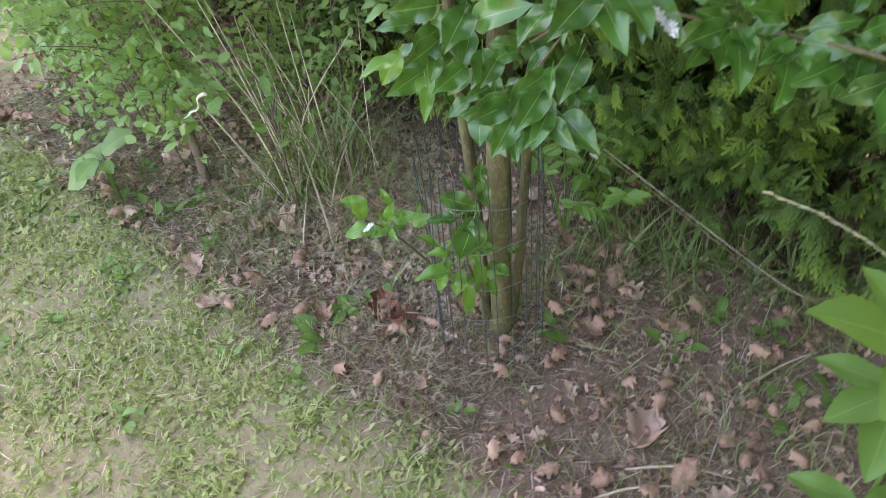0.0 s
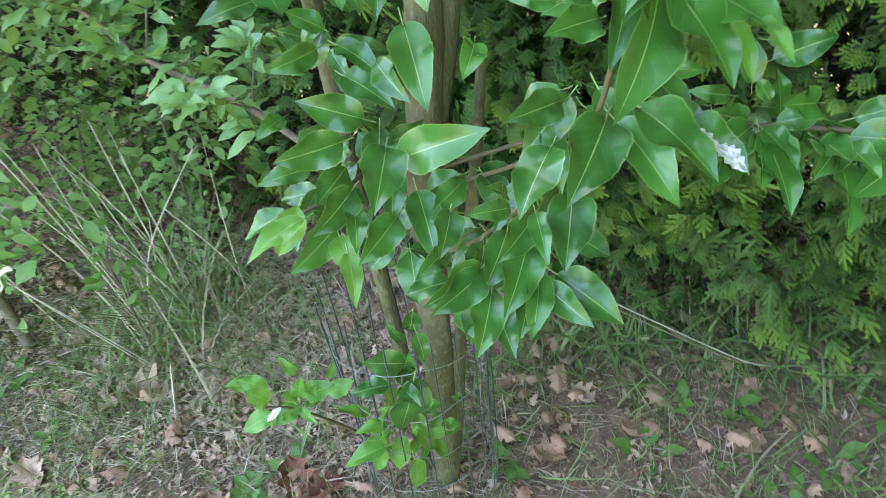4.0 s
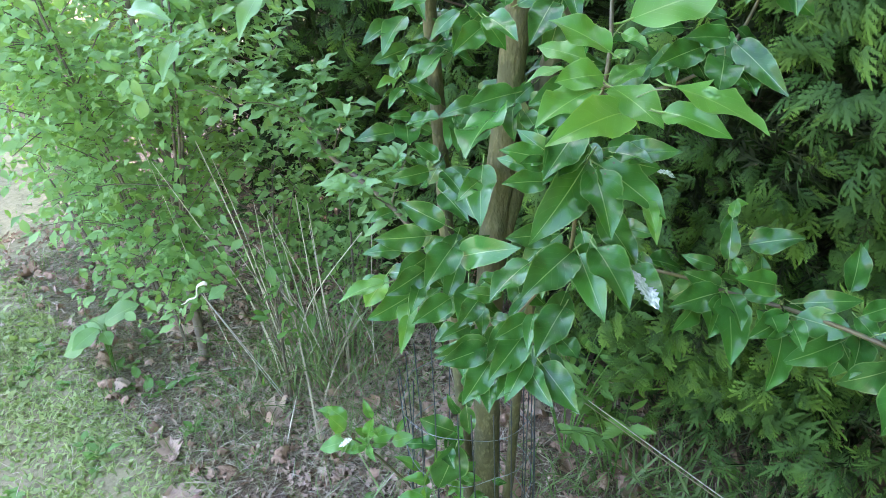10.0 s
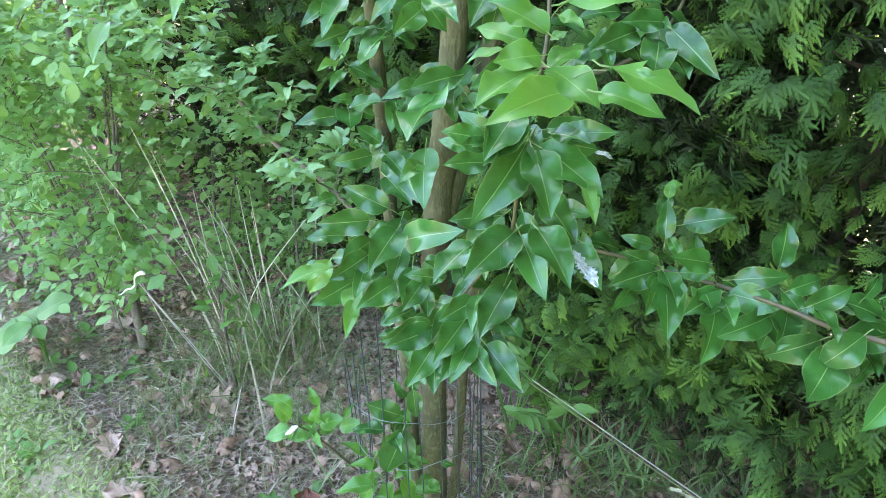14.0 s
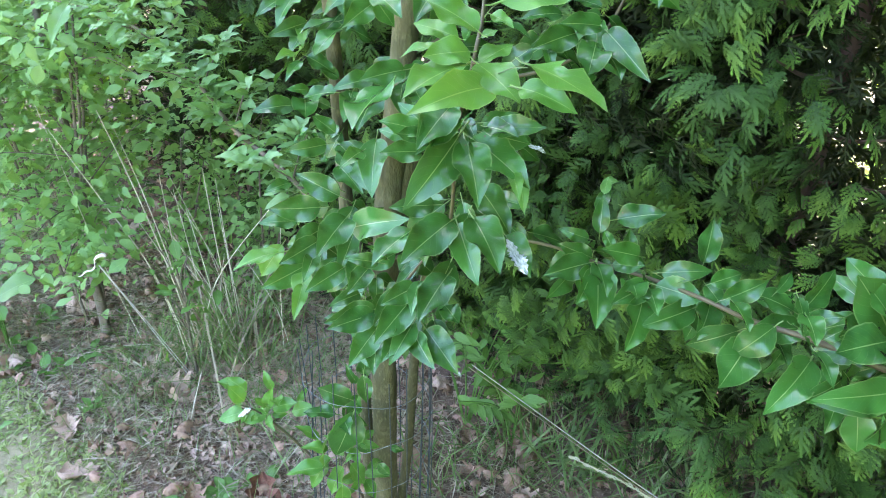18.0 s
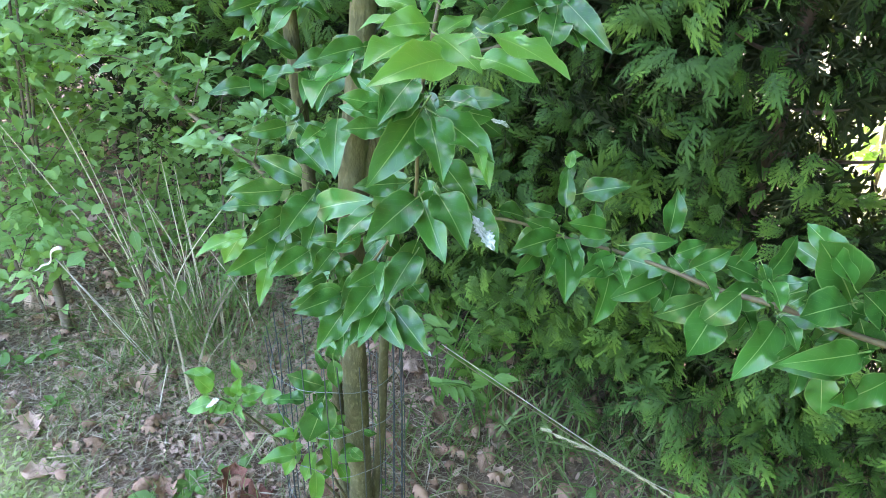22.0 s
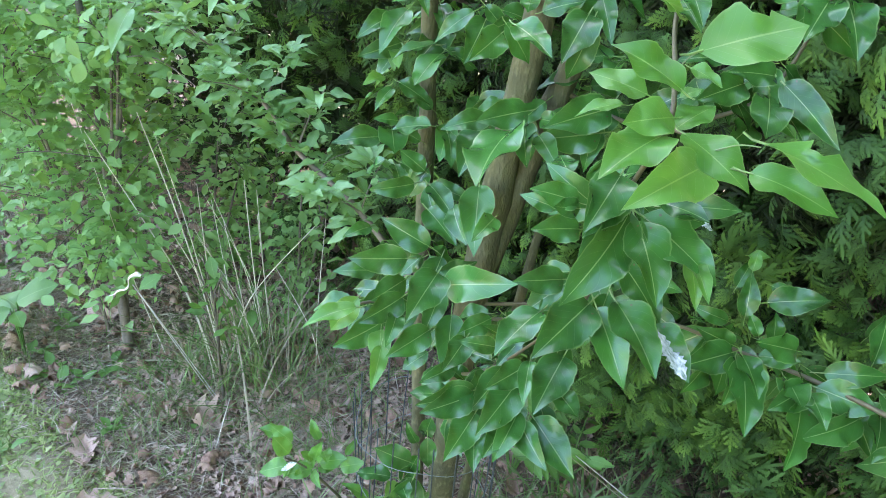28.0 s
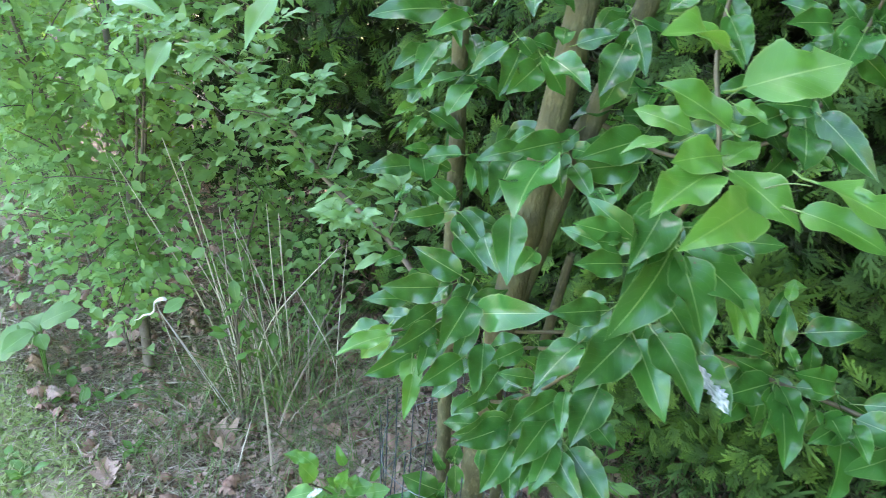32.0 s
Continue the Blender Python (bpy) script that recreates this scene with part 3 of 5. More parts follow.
def stalked(parent, foot, base, tip, kind=0, young=True):
    """A leaf on a long stalk of its own."""
    foot, base = np.asarray(foot, float), np.asarray(base, float)
    blade = leaf(parent, base - 0.17 * (np.asarray(tip, float) - base), tip, kind, young)
    part("leaf_stalk", tube_mesh("leaf_stalk", [WORLD(foot), WORLD((foot + base) / 2 + np.array((0, 0, 0.003))), WORLD(base)], [0.0007, 0.0005], M_STALK, 6), parent, "pale green leaf stalk")
    return blade


def dropping(parent, a, b, broad):
    """A chalky white splash lying on a leaf."""
    a, b = WORLD(a), WORLD(b)
    ln = float(np.linalg.norm(b - a))
    V, F, U = leaf_template(broad * 0.6, 0.55, 0.1, 0.1, 0.05, 0.08, 0, 6, 18, 1.0, 0.22)
    R = frames((b - a)[None], np.array([(0.0, -0.55, 0.85)]))[0]
    part("dropping", quick_mesh("dropping", V, F, U, M_DROP), parent, "white bird dropping on a leaf", Matrix.Translation(a) @ Matrix(R.tolist()).to_4x4() @ Matrix.Scale(ln, 4))


def rosette(parent, at, n, size, seed, young=False, spread=1.0, droop=0.5, lean=(0, 0, 0)):
    """A whorl of leaves round one spur, hanging as they do under their own weight."""
    r = np.random.default_rng(seed)
    at = np.asarray(at, float)
    for i in range(n):
        a = 2 * math.pi * (i + r.uniform(-0.3, 0.3)) / n
        d = np.array((math.cos(a) * spread, math.sin(a) * spread * 0.9, -droop + r.uniform(-0.35, 0.45))) + np.array(lean)
        d = norm(d) * size * r.uniform(0.75, 1.2)
        leaf(parent, at + r.normal(0, 0.006, 3), at + d, int(r.integers(0, 4)), young, r.uniform(-0.35, 0.35), (r.uniform(-0.3, 0.3), -0.5 + r.uniform(-0.3, 0.3), 0.8))


T_MAIN = [(0.155, 1.57, -0.03), (0.16, 1.55, 0.12), (0.165, 1.50, 0.45), (0.17, 1.46, 0.8), (0.185, 1.43, 1.04), (0.20, 1.43, 1.22), (0.225, 1.43, 1.46), (0.25, 1.45, 1.8), (0.26, 1.5, 2.3)]
trunk = limb("trunk", T_MAIN, [0.036, 0.029, 0.027, 0.026, 0.026, 0.022, 0.020, 0.016, 0.008], M_BARK, 14, 0.14)
limb_r = limb("limb", [(0.185, 1.43, 1.0), (0.215, 1.44, 1.12), (0.25, 1.45, 1.26), (0.31, 1.45, 1.48), (0.36, 1.47, 1.8)], [0.021, 0.020, 0.018, 0.015, 0.008])
stem_b = limb("stem", [(0.115, 1.60, -0.03), (0.11, 1.60, 0.4), (0.09, 1.585, 0.85), (0.08, 1.58, 1.2), (0.07, 1.585, 1.42), (0.06, 1.6, 1.9)], [0.016, 0.015, 0.0145, 0.014, 0.013, 0.007])
stem_c = limb("stem", [(0.185, 1.60, -0.03), (0.215, 1.58, 0.3), (0.23, 1.53, 0.62), (0.25, 1.48, 0.85), (0.27, 1.45, 1.1)], [0.013, 0.012, 0.011, 0.010, 0.006])
BR = [(0.09, 1.59, 0.86), (-0.04, 1.68, 0.975), (-0.18, 1.77, 1.05), (-0.255, 1.82, 1.125), (-0.36, 1.91, 1.185), (-0.52, 2.03, 1.225), (-0.72, 2.1, 1.25)]
branch_l = limb("branch", BR, [0.0060, 0.0056, 0.0052, 0.0048, 0.004, 0.003, 0.0015], M_TWIG, 8)
branch_h = limb("branch", [(0.07, 1.585, 1.44), (-0.17, 1.60, 1.475), (-0.31, 1.61, 1.52), (-0.45, 1.64, 1.58)], [0.008, 0.007, 0.005, 0.002], M_TWIG, 7)
TW = [(0.18, 1.43, 0.93), (0.225, 1.31, 1.02), (0.27, 1.20, 1.11), (0.29, 1.16, 1.165), (0.293, 1.12, 1.30), (0.306, 1.075, 1.40), (0.316, 1.127, 1.435), (0.322, 1.185, 1.48), (0.335, 1.22, 1.60)]
twig = limb("branch", TW, [0.0032, 0.0028, 0.0026, 0.0026, 0.0024, 0.0024, 0.0022], M_SHOOT, 7)
limb("spur", [(0.306, 1.075, 1.40), (0.315, 1.055, 1.402), (0.324, 1.045, 1.393)], [0.002, 0.0016, 0.0022], M_SHOOT, 6, parent=twig)
RB = [(0.19, 1.43, 0.96), (0.31, 1.33, 1.04), (0.425, 1.26, 1.075), (0.515, 1.235, 1.058), (0.59, 1.187, 1.06), (0.645, 1.13, 1.066), (0.70, 1.085, 1.062), (0.752, 1.03, 1.075), (0.832, 0.99, 1.061), (0.98, 0.90, 1.05)]
branch_r = limb("branch", RB, [0.003, 0.0026, 0.0026, 0.003, 0.004, 0.0045, 0.004], M_SHOOT, 7, 0.2)
branch_t = limb("branch", [(0.275, 1.45, 1.31), (0.36, 1.37, 1.30), (0.449, 1.342, 1.331), (0.501, 1.333, 1.379), (0.552, 1.38, 1.469), (0.58, 1.40, 1.55)], [0.0035, 0.003, 0.0028, 0.0026, 0.0022, 0.0016], M_SHOOT, 7)
branch_low = limb("branch", [(0.17, 1.47, 0.78), (0.19, 1.33, 0.90), (0.22, 1.24, 1.0), (0.26, 1.19, 1.09)], [0.0035, 0.003, 0.0025, 0.0015], M_SHOOT, 7)
branch_f = limb("branch", [(0.10, 1.585, 0.80), (0.12, 1.48, 0.95), (0.05, 1.41, 0.97), (-0.02, 1.39, 0.96)], [0.004, 0.0035, 0.003, 0.002], M_SHOOT, 7)

sprout_w = limb("shoot", [(0.10, 1.58, 0.05), (0.0, 1.52, 0.30), (-0.10, 1.49, 0.47), (-0.15, 1.475, 0.52)], [0.004, 0.003, 0.0015], M_SHOOT, 6)
sprout_b = limb("shoot", [(0.13, 1.56, 0.05), (0.10, 1.47, 0.28), (0.08, 1.43, 0.45), (0.09, 1.43, 0.56)], [0.004, 0.003, 0.0015], M_SHOOT, 6)
stalked(twig, (0.317, 1.127, 1.435), (0.335, 1.135, 1.451), (0.43, 1.149, 1.48), 4)
leaf(twig, (0.307, 1.106, 1.481), (0.228, 1.033, 1.51), 1, True)
leaf(twig, (0.313, 1.137, 1.48), (0.268, 1.134, 1.508), 2, True)
leaf(twig, (0.319, 1.068, 1.427), (0.249, 1.097, 1.46), 0, True)
leaf(twig, (0.297, 1.097, 1.417), (0.239, 1.115, 1.43), 2, True)
leaf(twig, (0.275, 1.083, 1.414), (0.226, 1.077, 1.401), 3, True)
leaf(twig, (0.308, 1.055, 1.416), (0.253, 1.018, 1.419), 2, True)
leaf(twig, (0.307, 1.074, 1.394), (0.352, 1.104, 1.414), 2, True)
leaf(twig, (0.311, 1.086, 1.422), (0.332, 1.091, 1.431), 2, True)
leaf(twig, (0.321, 1.117, 1.443), (0.349, 1.092, 1.433), 0, True)
leaf(twig, (0.302, 1.047, 1.406), (0.235, 0.979, 1.388), 0, True)
stalked(twig, (0.341, 1.04, 1.379), (0.316, 1.014, 1.387), (0.242, 0.924, 1.391), 3)
leaf(twig, (0.302, 1.05, 1.41), (0.351, 0.986, 1.384), 2, True)
stalked(twig, (0.33, 1.02, 1.404), (0.357, 1.005, 1.415), (0.425, 0.934, 1.396), 5)
stalked(twig, (0.331, 1.012, 1.391), (0.351, 0.999, 1.394), (0.402, 0.952, 1.387), 1)
leaf(twig, (0.32, 1.185, 1.509), (0.334, 1.135, 1.472), 0)
leaf(twig, (0.319, 1.202, 1.492), (0.341, 1.158, 1.463), 0)
pair(twig, (0.321, 1.107, 1.316), (0.362, 1.066, 1.319), 0)
pair(twig, (0.323, 1.106, 1.311), (0.394, 1.081, 1.326), 1)
pair(twig, (0.29, 1.119, 1.342), (0.247, 1.043, 1.309), 0)
pair(twig, (0.257, 1.106, 1.306), (0.2, 1.095, 1.323), 0)
pair(twig, (0.259, 1.094, 1.286), (0.203, 1.068, 1.294), 0)
pair(twig, (0.305, 1.109, 1.32), (0.233, 1.02, 1.245), 1)
pair(twig, (0.3, 1.101, 1.308), (0.318, 1.017, 1.254), 0)
pair(twig, (0.298, 1.105, 1.309), (0.378, 1.049, 1.263), 0)
pair(twig, (0.354, 1.083, 1.277), (0.364, 1.012, 1.26), 3, True)
leaf(twig, (0.28, 1.132, 1.288), (0.219, 1.147, 1.329), 1)
pair(twig, (0.29, 1.117, 1.335), (0.246, 1.042, 1.304), 0)
pair(twig, (0.255, 1.103, 1.303), (0.223, 1.082, 1.313), 2)
leaf(twig, (0.178, 1.148, 1.265), (0.152, 1.094, 1.261), 1)
pair(branch_low, (0.301, 1.157, 1.171), (0.226, 1.073, 1.141), 0)
pair(branch_low, (0.314, 1.159, 1.177), (0.353, 1.059, 1.14), 0)
pair(branch_low, (0.295, 1.159, 1.172), (0.327, 1.068, 1.115), 1)
pair(branch_low, (0.248, 1.152, 1.155), (0.189, 1.085, 1.13), 0)
pair(branch_low, (0.202, 1.131, 1.107), (0.15, 1.116, 1.123), 1)
leaf(branch_low, (0.276, 1.195, 1.167), (0.206, 1.167, 1.174), 0)
pair(branch_low, (0.359, 1.149, 1.155), (0.394, 1.074, 1.127), 0)
leaf(branch_low, (0.336, 1.199, 1.179), (0.396, 1.161, 1.184), 1)
leaf(branch_low, (0.313, 1.207, 1.142), (0.35, 1.22, 1.18), 1)
leaf(branch_low, (0.376, 1.196, 1.135), (0.395, 1.148, 1.142), 2)
pair(branch_f, (0.116, 1.391, 1.073), (0.03, 1.402, 1.115), 0)
pair(branch_f, (0.086, 1.384, 1.063), (-0.011, 1.358, 1.068), 0)
pair(branch_f, (0.125, 1.371, 1.058), (0.084, 1.26, 1.036), 0)
pair(branch_f, (0.08, 1.358, 1.018), (0.013, 1.299, 0.997), 0)
pair(branch_f, (0.019, 1.347, 0.994), (-0.077, 1.298, 0.976), 3, True)
pair(branch_f, (0.048, 1.322, 0.955), (0.041, 1.238, 0.916), 3, True)
pair(branch_f, (0.124, 1.335, 0.979), (0.057, 1.277, 0.958), 0)
pair(branch_f, (0.146, 1.349, 1.01), (0.145, 1.253, 0.951), 1)
pair(branch_f, (0.119, 1.358, 1.034), (0.229, 1.288, 1.094), 1)
leaf(branch_f, (0.115, 1.408, 1.022), (0.179, 1.406, 1.054), 0)
leaf(branch_f, (0.132, 1.448, 1.13), (0.158, 1.369, 1.1), 1)
leaf(branch_f, (0.038, 1.407, 1.02), (-0.038, 1.382, 1.027), 1)
leaf(branch_f, (0.052, 1.372, 0.959), (-0.026, 1.315, 0.937), 0)
pair(branch_f, (0.067, 1.346, 0.999), (0.057, 1.272, 0.98), 1)
leaf(branch_f, (0.048, 1.36, 0.925), (0.097, 1.374, 0.969), 1)
leaf(branch_f, (0.018, 1.439, 1.081), (-0.026, 1.396, 1.079), 1)
pair(branch_low, (0.193, 1.199, 0.989), (0.108, 1.158, 0.984), 0)
pair(branch_low, (0.241, 1.205, 1.007), (0.185, 1.128, 0.97), 0)
pair(branch_low, (0.297, 1.221, 1.045), (0.249, 1.126, 1.014), 0)
pair(branch_low, (0.191, 1.185, 0.968), (0.149, 1.111, 0.94), 0)
pair(branch_low, (0.235, 1.183, 0.967), (0.196, 1.114, 0.948), 0)
pair(branch_low, (0.245, 1.188, 0.977), (0.208, 1.111, 0.946), 1)
pair(branch_low, (0.253, 1.185, 0.971), (0.31, 1.107, 0.936), 0)
pair(branch_low, (0.285, 1.199, 0.997), (0.308, 1.144, 1.001), 2)
pair(branch_low, (0.25, 1.214, 1.022), (0.191, 1.163, 1.015), 0)
pair(branch_low, (0.251, 1.217, 1.032), (0.239, 1.143, 1.012), 3)
pair(branch_low, (0.186, 1.174, 0.948), (0.187, 1.102, 0.935), 0)
pair(branch_low, (0.19, 1.194, 0.984), (0.114, 1.15, 0.979), 0)
pair(branch_low, (0.239, 1.18, 0.965), (0.275, 1.106, 0.945), 1)
leaf(branch_low, (0.222, 1.214, 0.941), (0.275, 1.157, 0.935), 1)
leaf(branch_low, (0.155, 1.219, 0.932), (0.173, 1.144, 0.915), 1)
leaf(branch_low, (0.16, 1.243, 0.986), (0.109, 1.198, 0.986), 1)
leaf(branch_low, (0.17, 1.261, 1.025), (0.138, 1.195, 1.01), 0)
pair(trunk, (0.226, 1.376, 1.306), (0.149, 1.334, 1.297), 0)
pair(trunk, (0.204, 1.352, 1.288), (0.155, 1.204, 1.269), 0)
pair(trunk, (0.218, 1.366, 1.295), (0.217, 1.284, 1.263), 1)
pair(trunk, (0.23, 1.36, 1.283), (0.256, 1.289, 1.263), 1)
pair(trunk, (0.326, 1.367, 1.289), (0.227, 1.343, 1.278), 0)
pair(trunk, (0.333, 1.38, 1.319), (0.235, 1.331, 1.299), 0)
pair(trunk, (0.269, 1.333, 1.444), (0.234, 1.26, 1.398), 0)
pair(trunk, (0.175, 1.294, 1.43), (0.22, 1.233, 1.41), 0)
pair(trunk, (0.211, 1.384, 1.423), (0.267, 1.374, 1.445), 0)
pair(trunk, (0.175, 1.36, 1.406), (0.134, 1.295, 1.382), 0)
pair(trunk, (0.184, 1.385, 1.379), (0.149, 1.389, 1.401), 1)
leaf(trunk, (0.245, 1.41, 1.255), (0.27, 1.429, 1.294), 1)
pair(branch_t, (0.493, 1.331, 1.39), (0.553, 1.245, 1.334), 3)
pair(branch_t, (0.489, 1.321, 1.373), (0.466, 1.24, 1.342), 2)
pair(branch_t, (0.467, 1.328, 1.38), (0.393, 1.28, 1.365), 0)
pair(branch_t, (0.505, 1.333, 1.386), (0.431, 1.311, 1.393), 0)
pair(branch_t, (0.503, 1.312, 1.355), (0.513, 1.244, 1.336), 0)
leaf(branch_t, (0.492, 1.343, 1.327), (0.439, 1.28, 1.309), 0)
pair(branch_t, (0.55, 1.375, 1.474), (0.498, 1.295, 1.436), 0)
pair(branch_t, (0.565, 1.375, 1.476), (0.556, 1.282, 1.423), 0)
pair(branch_t, (0.578, 1.374, 1.47), (0.608, 1.322, 1.459), 2)
pair(branch_t, (0.632, 1.368, 1.464), (0.637, 1.304, 1.446), 0)
pair(branch_t, (0.518, 1.381, 1.476), (0.447, 1.352, 1.476), 0)
pair(branch_t, (0.556, 1.38, 1.47), (0.592, 1.398, 1.512), 0)
leaf(branch_t, (0.483, 1.431, 1.45), (0.434, 1.349, 1.407), 1)
pair(branch_r, (0.512, 1.227, 1.066), (0.518, 1.152, 1.048), 0)
pair(branch_r, (0.532, 1.227, 1.058), (0.582, 1.204, 1.072), 2)
pair(branch_r, (0.515, 1.233, 1.064), (0.452, 1.232, 1.091), 0)
pair(branch_r, (0.515, 1.228, 1.063), (0.429, 1.188, 1.059), 0)
pair(branch_r, (0.509, 1.224, 1.061), (0.475, 1.147, 1.038), 0)
pair(branch_r, (0.514, 1.227, 1.067), (0.504, 1.128, 1.009), 0)
pair(branch_r, (0.542, 1.24, 1.074), (0.524, 1.258, 1.105), 0)
pair(branch_r, (0.519, 1.249, 1.088), (0.524, 1.284, 1.149), 1)
pair(branch_r, (0.533, 1.261, 1.116), (0.613, 1.247, 1.138), 0)
pair(branch_r, (0.524, 1.282, 1.146), (0.531, 1.299, 1.176), 2, True)
leaf(branch_r, (0.571, 1.256, 1.042), (0.574, 1.285, 1.091), 0)
leaf(branch_r, (0.488, 1.253, 1.05), (0.436, 1.18, 1.024), 1)
pair(branch_r, (0.587, 1.188, 1.07), (0.668, 1.168, 1.089), 1)
pair(branch_r, (0.583, 1.179, 1.059), (0.652, 1.137, 1.058), 2)
pair(branch_r, (0.587, 1.178, 1.058), (0.518, 1.129, 1.052), 0)
pair(branch_r, (0.575, 1.171, 1.05), (0.535, 1.082, 1.006), 0)
pair(branch_r, (0.582, 1.174, 1.055), (0.58, 1.107, 1.05), 0)
pair(branch_r, (0.66, 1.164, 1.033), (0.56, 1.117, 1.024), 1)
pair(branch_r, (0.673, 1.165, 1.04), (0.633, 1.09, 1.022), 0)
pair(branch_r, (0.661, 1.194, 1.074), (0.677, 1.232, 1.141), 0)
pair(branch_r, (0.651, 1.105, 1.077), (0.717, 1.108, 1.114), 0)
pair(branch_r, (0.668, 1.104, 1.086), (0.673, 1.037, 1.077), 0)
pair(branch_r, (0.766, 1.097, 1.066), (0.691, 1.101, 1.098), 0)
pair(branch_r, (0.775, 1.087, 1.052), (0.681, 1.059, 1.061), 0)
pair(branch_r, (0.701, 1.078, 1.043), (0.636, 1.003, 1.015), 2)
leaf(branch_r, (0.741, 1.104, 1.028), (0.738, 1.039, 1.023), 0)
pair(branch_r, (0.723, 1.03, 1.116), (0.764, 1.056, 1.165), 2)
pair(branch_r, (0.725, 1.025, 1.12), (0.711, 0.959, 1.118), 0)
pair(branch_r, (0.725, 1.024, 1.111), (0.764, 1.005, 1.129), 0)
pair(branch_r, (0.742, 1.003, 1.079), (0.657, 0.929, 1.04), 1)
pair(branch_r, (0.778, 0.988, 1.053), (0.702, 0.94, 1.053), 1)
pair(branch_r, (0.75, 1.012, 1.088), (0.774, 1.01, 1.11), 2)
pair(branch_r, (0.812, 0.979, 1.116), (0.724, 0.945, 1.121), 2)
pair(branch_r, (0.816, 0.988, 1.124), (0.769, 1.019, 1.178), 0)
pair(branch_r, (0.821, 0.942, 1.072), (0.694, 0.913, 1.079), 3)
pair(branch_r, (0.805, 0.935, 1.046), (0.746, 0.88, 1.051), 0)
pair(branch_r, (0.734, 1.004, 1.084), (0.733, 0.937, 1.075), 1)
pair(stem_b, (0.043, 1.54, 1.214), (-0.001, 1.517, 1.223), 1)
pair(stem_b, (0.026, 1.526, 1.192), (-0.059, 1.49, 1.189), 1)
pair(stem_b, (0.091, 1.502, 1.146), (0.043, 1.512, 1.178), 2)
pair(stem_b, (0.117, 1.539, 1.223), (0.107, 1.454, 1.187), 1)
pair(stem_b, (0.176, 1.488, 1.255), (0.137, 1.392, 1.195), 0)
pair(stem_b, (0.193, 1.478, 1.273), (0.134, 1.435, 1.266), 0)
pair(stem_b, (0.082, 1.493, 1.136), (0.002, 1.455, 1.132), 1)
pair(stem_b, (0.087, 1.492, 1.139), (0.138, 1.418, 1.114), 1)
pair(stem_b, (0.04, 1.602, 1.324), (-0.032, 1.55, 1.306), 1)
pair(stem_b, (0.108, 1.614, 1.351), (0.059, 1.534, 1.307), 0)
pair(stem_b, (0.14, 1.535, 1.371), (0.205, 1.481, 1.357), 0)
pair(stem_b, (0.028, 1.593, 1.315), (0.035, 1.518, 1.299), 1, True)
pair(stem_b, (0.169, 1.425, 1.187), (0.167, 1.317, 1.113), 1)
pair(stem_b, (0.087, 1.473, 1.107), (0.144, 1.399, 1.08), 0)
pair(stem_b, (0.059, 1.479, 1.106), (0.012, 1.489, 1.138), 1)
pair(stem_b, (0.081, 1.525, 1.187), (0.036, 1.525, 1.21), 1)
pair(stem_b, (0.095, 1.551, 1.229), (0.048, 1.56, 1.261), 1)
pair(stem_b, (0.013, 1.573, 1.274), (-0.024, 1.526, 1.268), 1, True)
pair(branch_r, (0.865, 1.03, 1.073), (0.774, 1.022, 1.061), 2)
pair(branch_r, (0.846, 1.02, 1.079), (0.757, 1.004, 1.189), 2)
pair(branch_r, (0.877, 1.0, 1.032), (0.741, 0.984, 1.013), 1)
pair(branch_r, (0.842, 1.03, 0.974), (0.86, 1.018, 0.894), 2)
pair(branch_r, (0.907, 0.98, 1.002), (0.814, 0.96, 0.971), 0)
pair(branch_r, (0.878, 1.0, 1.014), (0.832, 0.988, 1.087), 2)
pair(branch_r, (0.872, 0.98, 1.08), (0.807, 0.968, 1.139), 2)
pair(branch_r, (0.866, 0.96, 1.061), (0.891, 0.948, 1.136), 2)
pair(branch_r, (0.869, 0.96, 1.052), (0.931, 0.948, 0.979), 1)
pair(branch_r, (0.87, 0.98, 1.044), (0.863, 0.968, 1.122), 0)
pair(sprout_w, (-0.139, 1.48, 0.521), (-0.176, 1.472, 0.584), 2, True)
pair(sprout_w, (-0.135, 1.48, 0.5), (-0.21, 1.468, 0.476), 2, True)
pair(sprout_w, (-0.134, 1.48, 0.491), (-0.16, 1.472, 0.452), 1, True)
pair(sprout_w, (-0.095, 1.49, 0.501), (-0.124, 1.482, 0.536), 2, True)
pair(sprout_w, (-0.095, 1.49, 0.501), (-0.076, 1.486, 0.57), 0, True)
pair(sprout_w, (-0.092, 1.49, 0.497), (-0.019, 1.482, 0.528), 2, True)
pair(sprout_w, (-0.12, 1.48, 0.499), (-0.129, 1.472, 0.458), 1, True)
pair(sprout_w, (-0.087, 1.49, 0.489), (-0.096, 1.478, 0.449), 1, True)
pair(sprout_w, (-0.052, 1.5, 0.478), (0.014, 1.496, 0.506), 2, True)
pair(sprout_b, (0.114, 1.42, 0.583), (0.066, 1.404, 0.448), 2)
pair(sprout_b, (0.056, 1.43, 0.434), (-0.022, 1.422, 0.452), 1, True)
pair(sprout_b, (0.052, 1.42, 0.392), (-0.059, 1.404, 0.381), 1, True)
pair(sprout_b, (0.038, 1.42, 0.402), (0.003, 1.408, 0.331), 1, True)
pair(sprout_b, (0.091, 1.42, 0.418), (0.129, 1.408, 0.35), 2, True)
pair(sprout_b, (0.078, 1.4, 0.387), (0.07, 1.388, 0.259), 3, True)
pair(sprout_b, (0.11, 1.45, 0.563), (0.03, 1.438, 0.61), 2)
pair(sprout_b, (0.126, 1.45, 0.656), (0.133, 1.438, 0.571), 1)
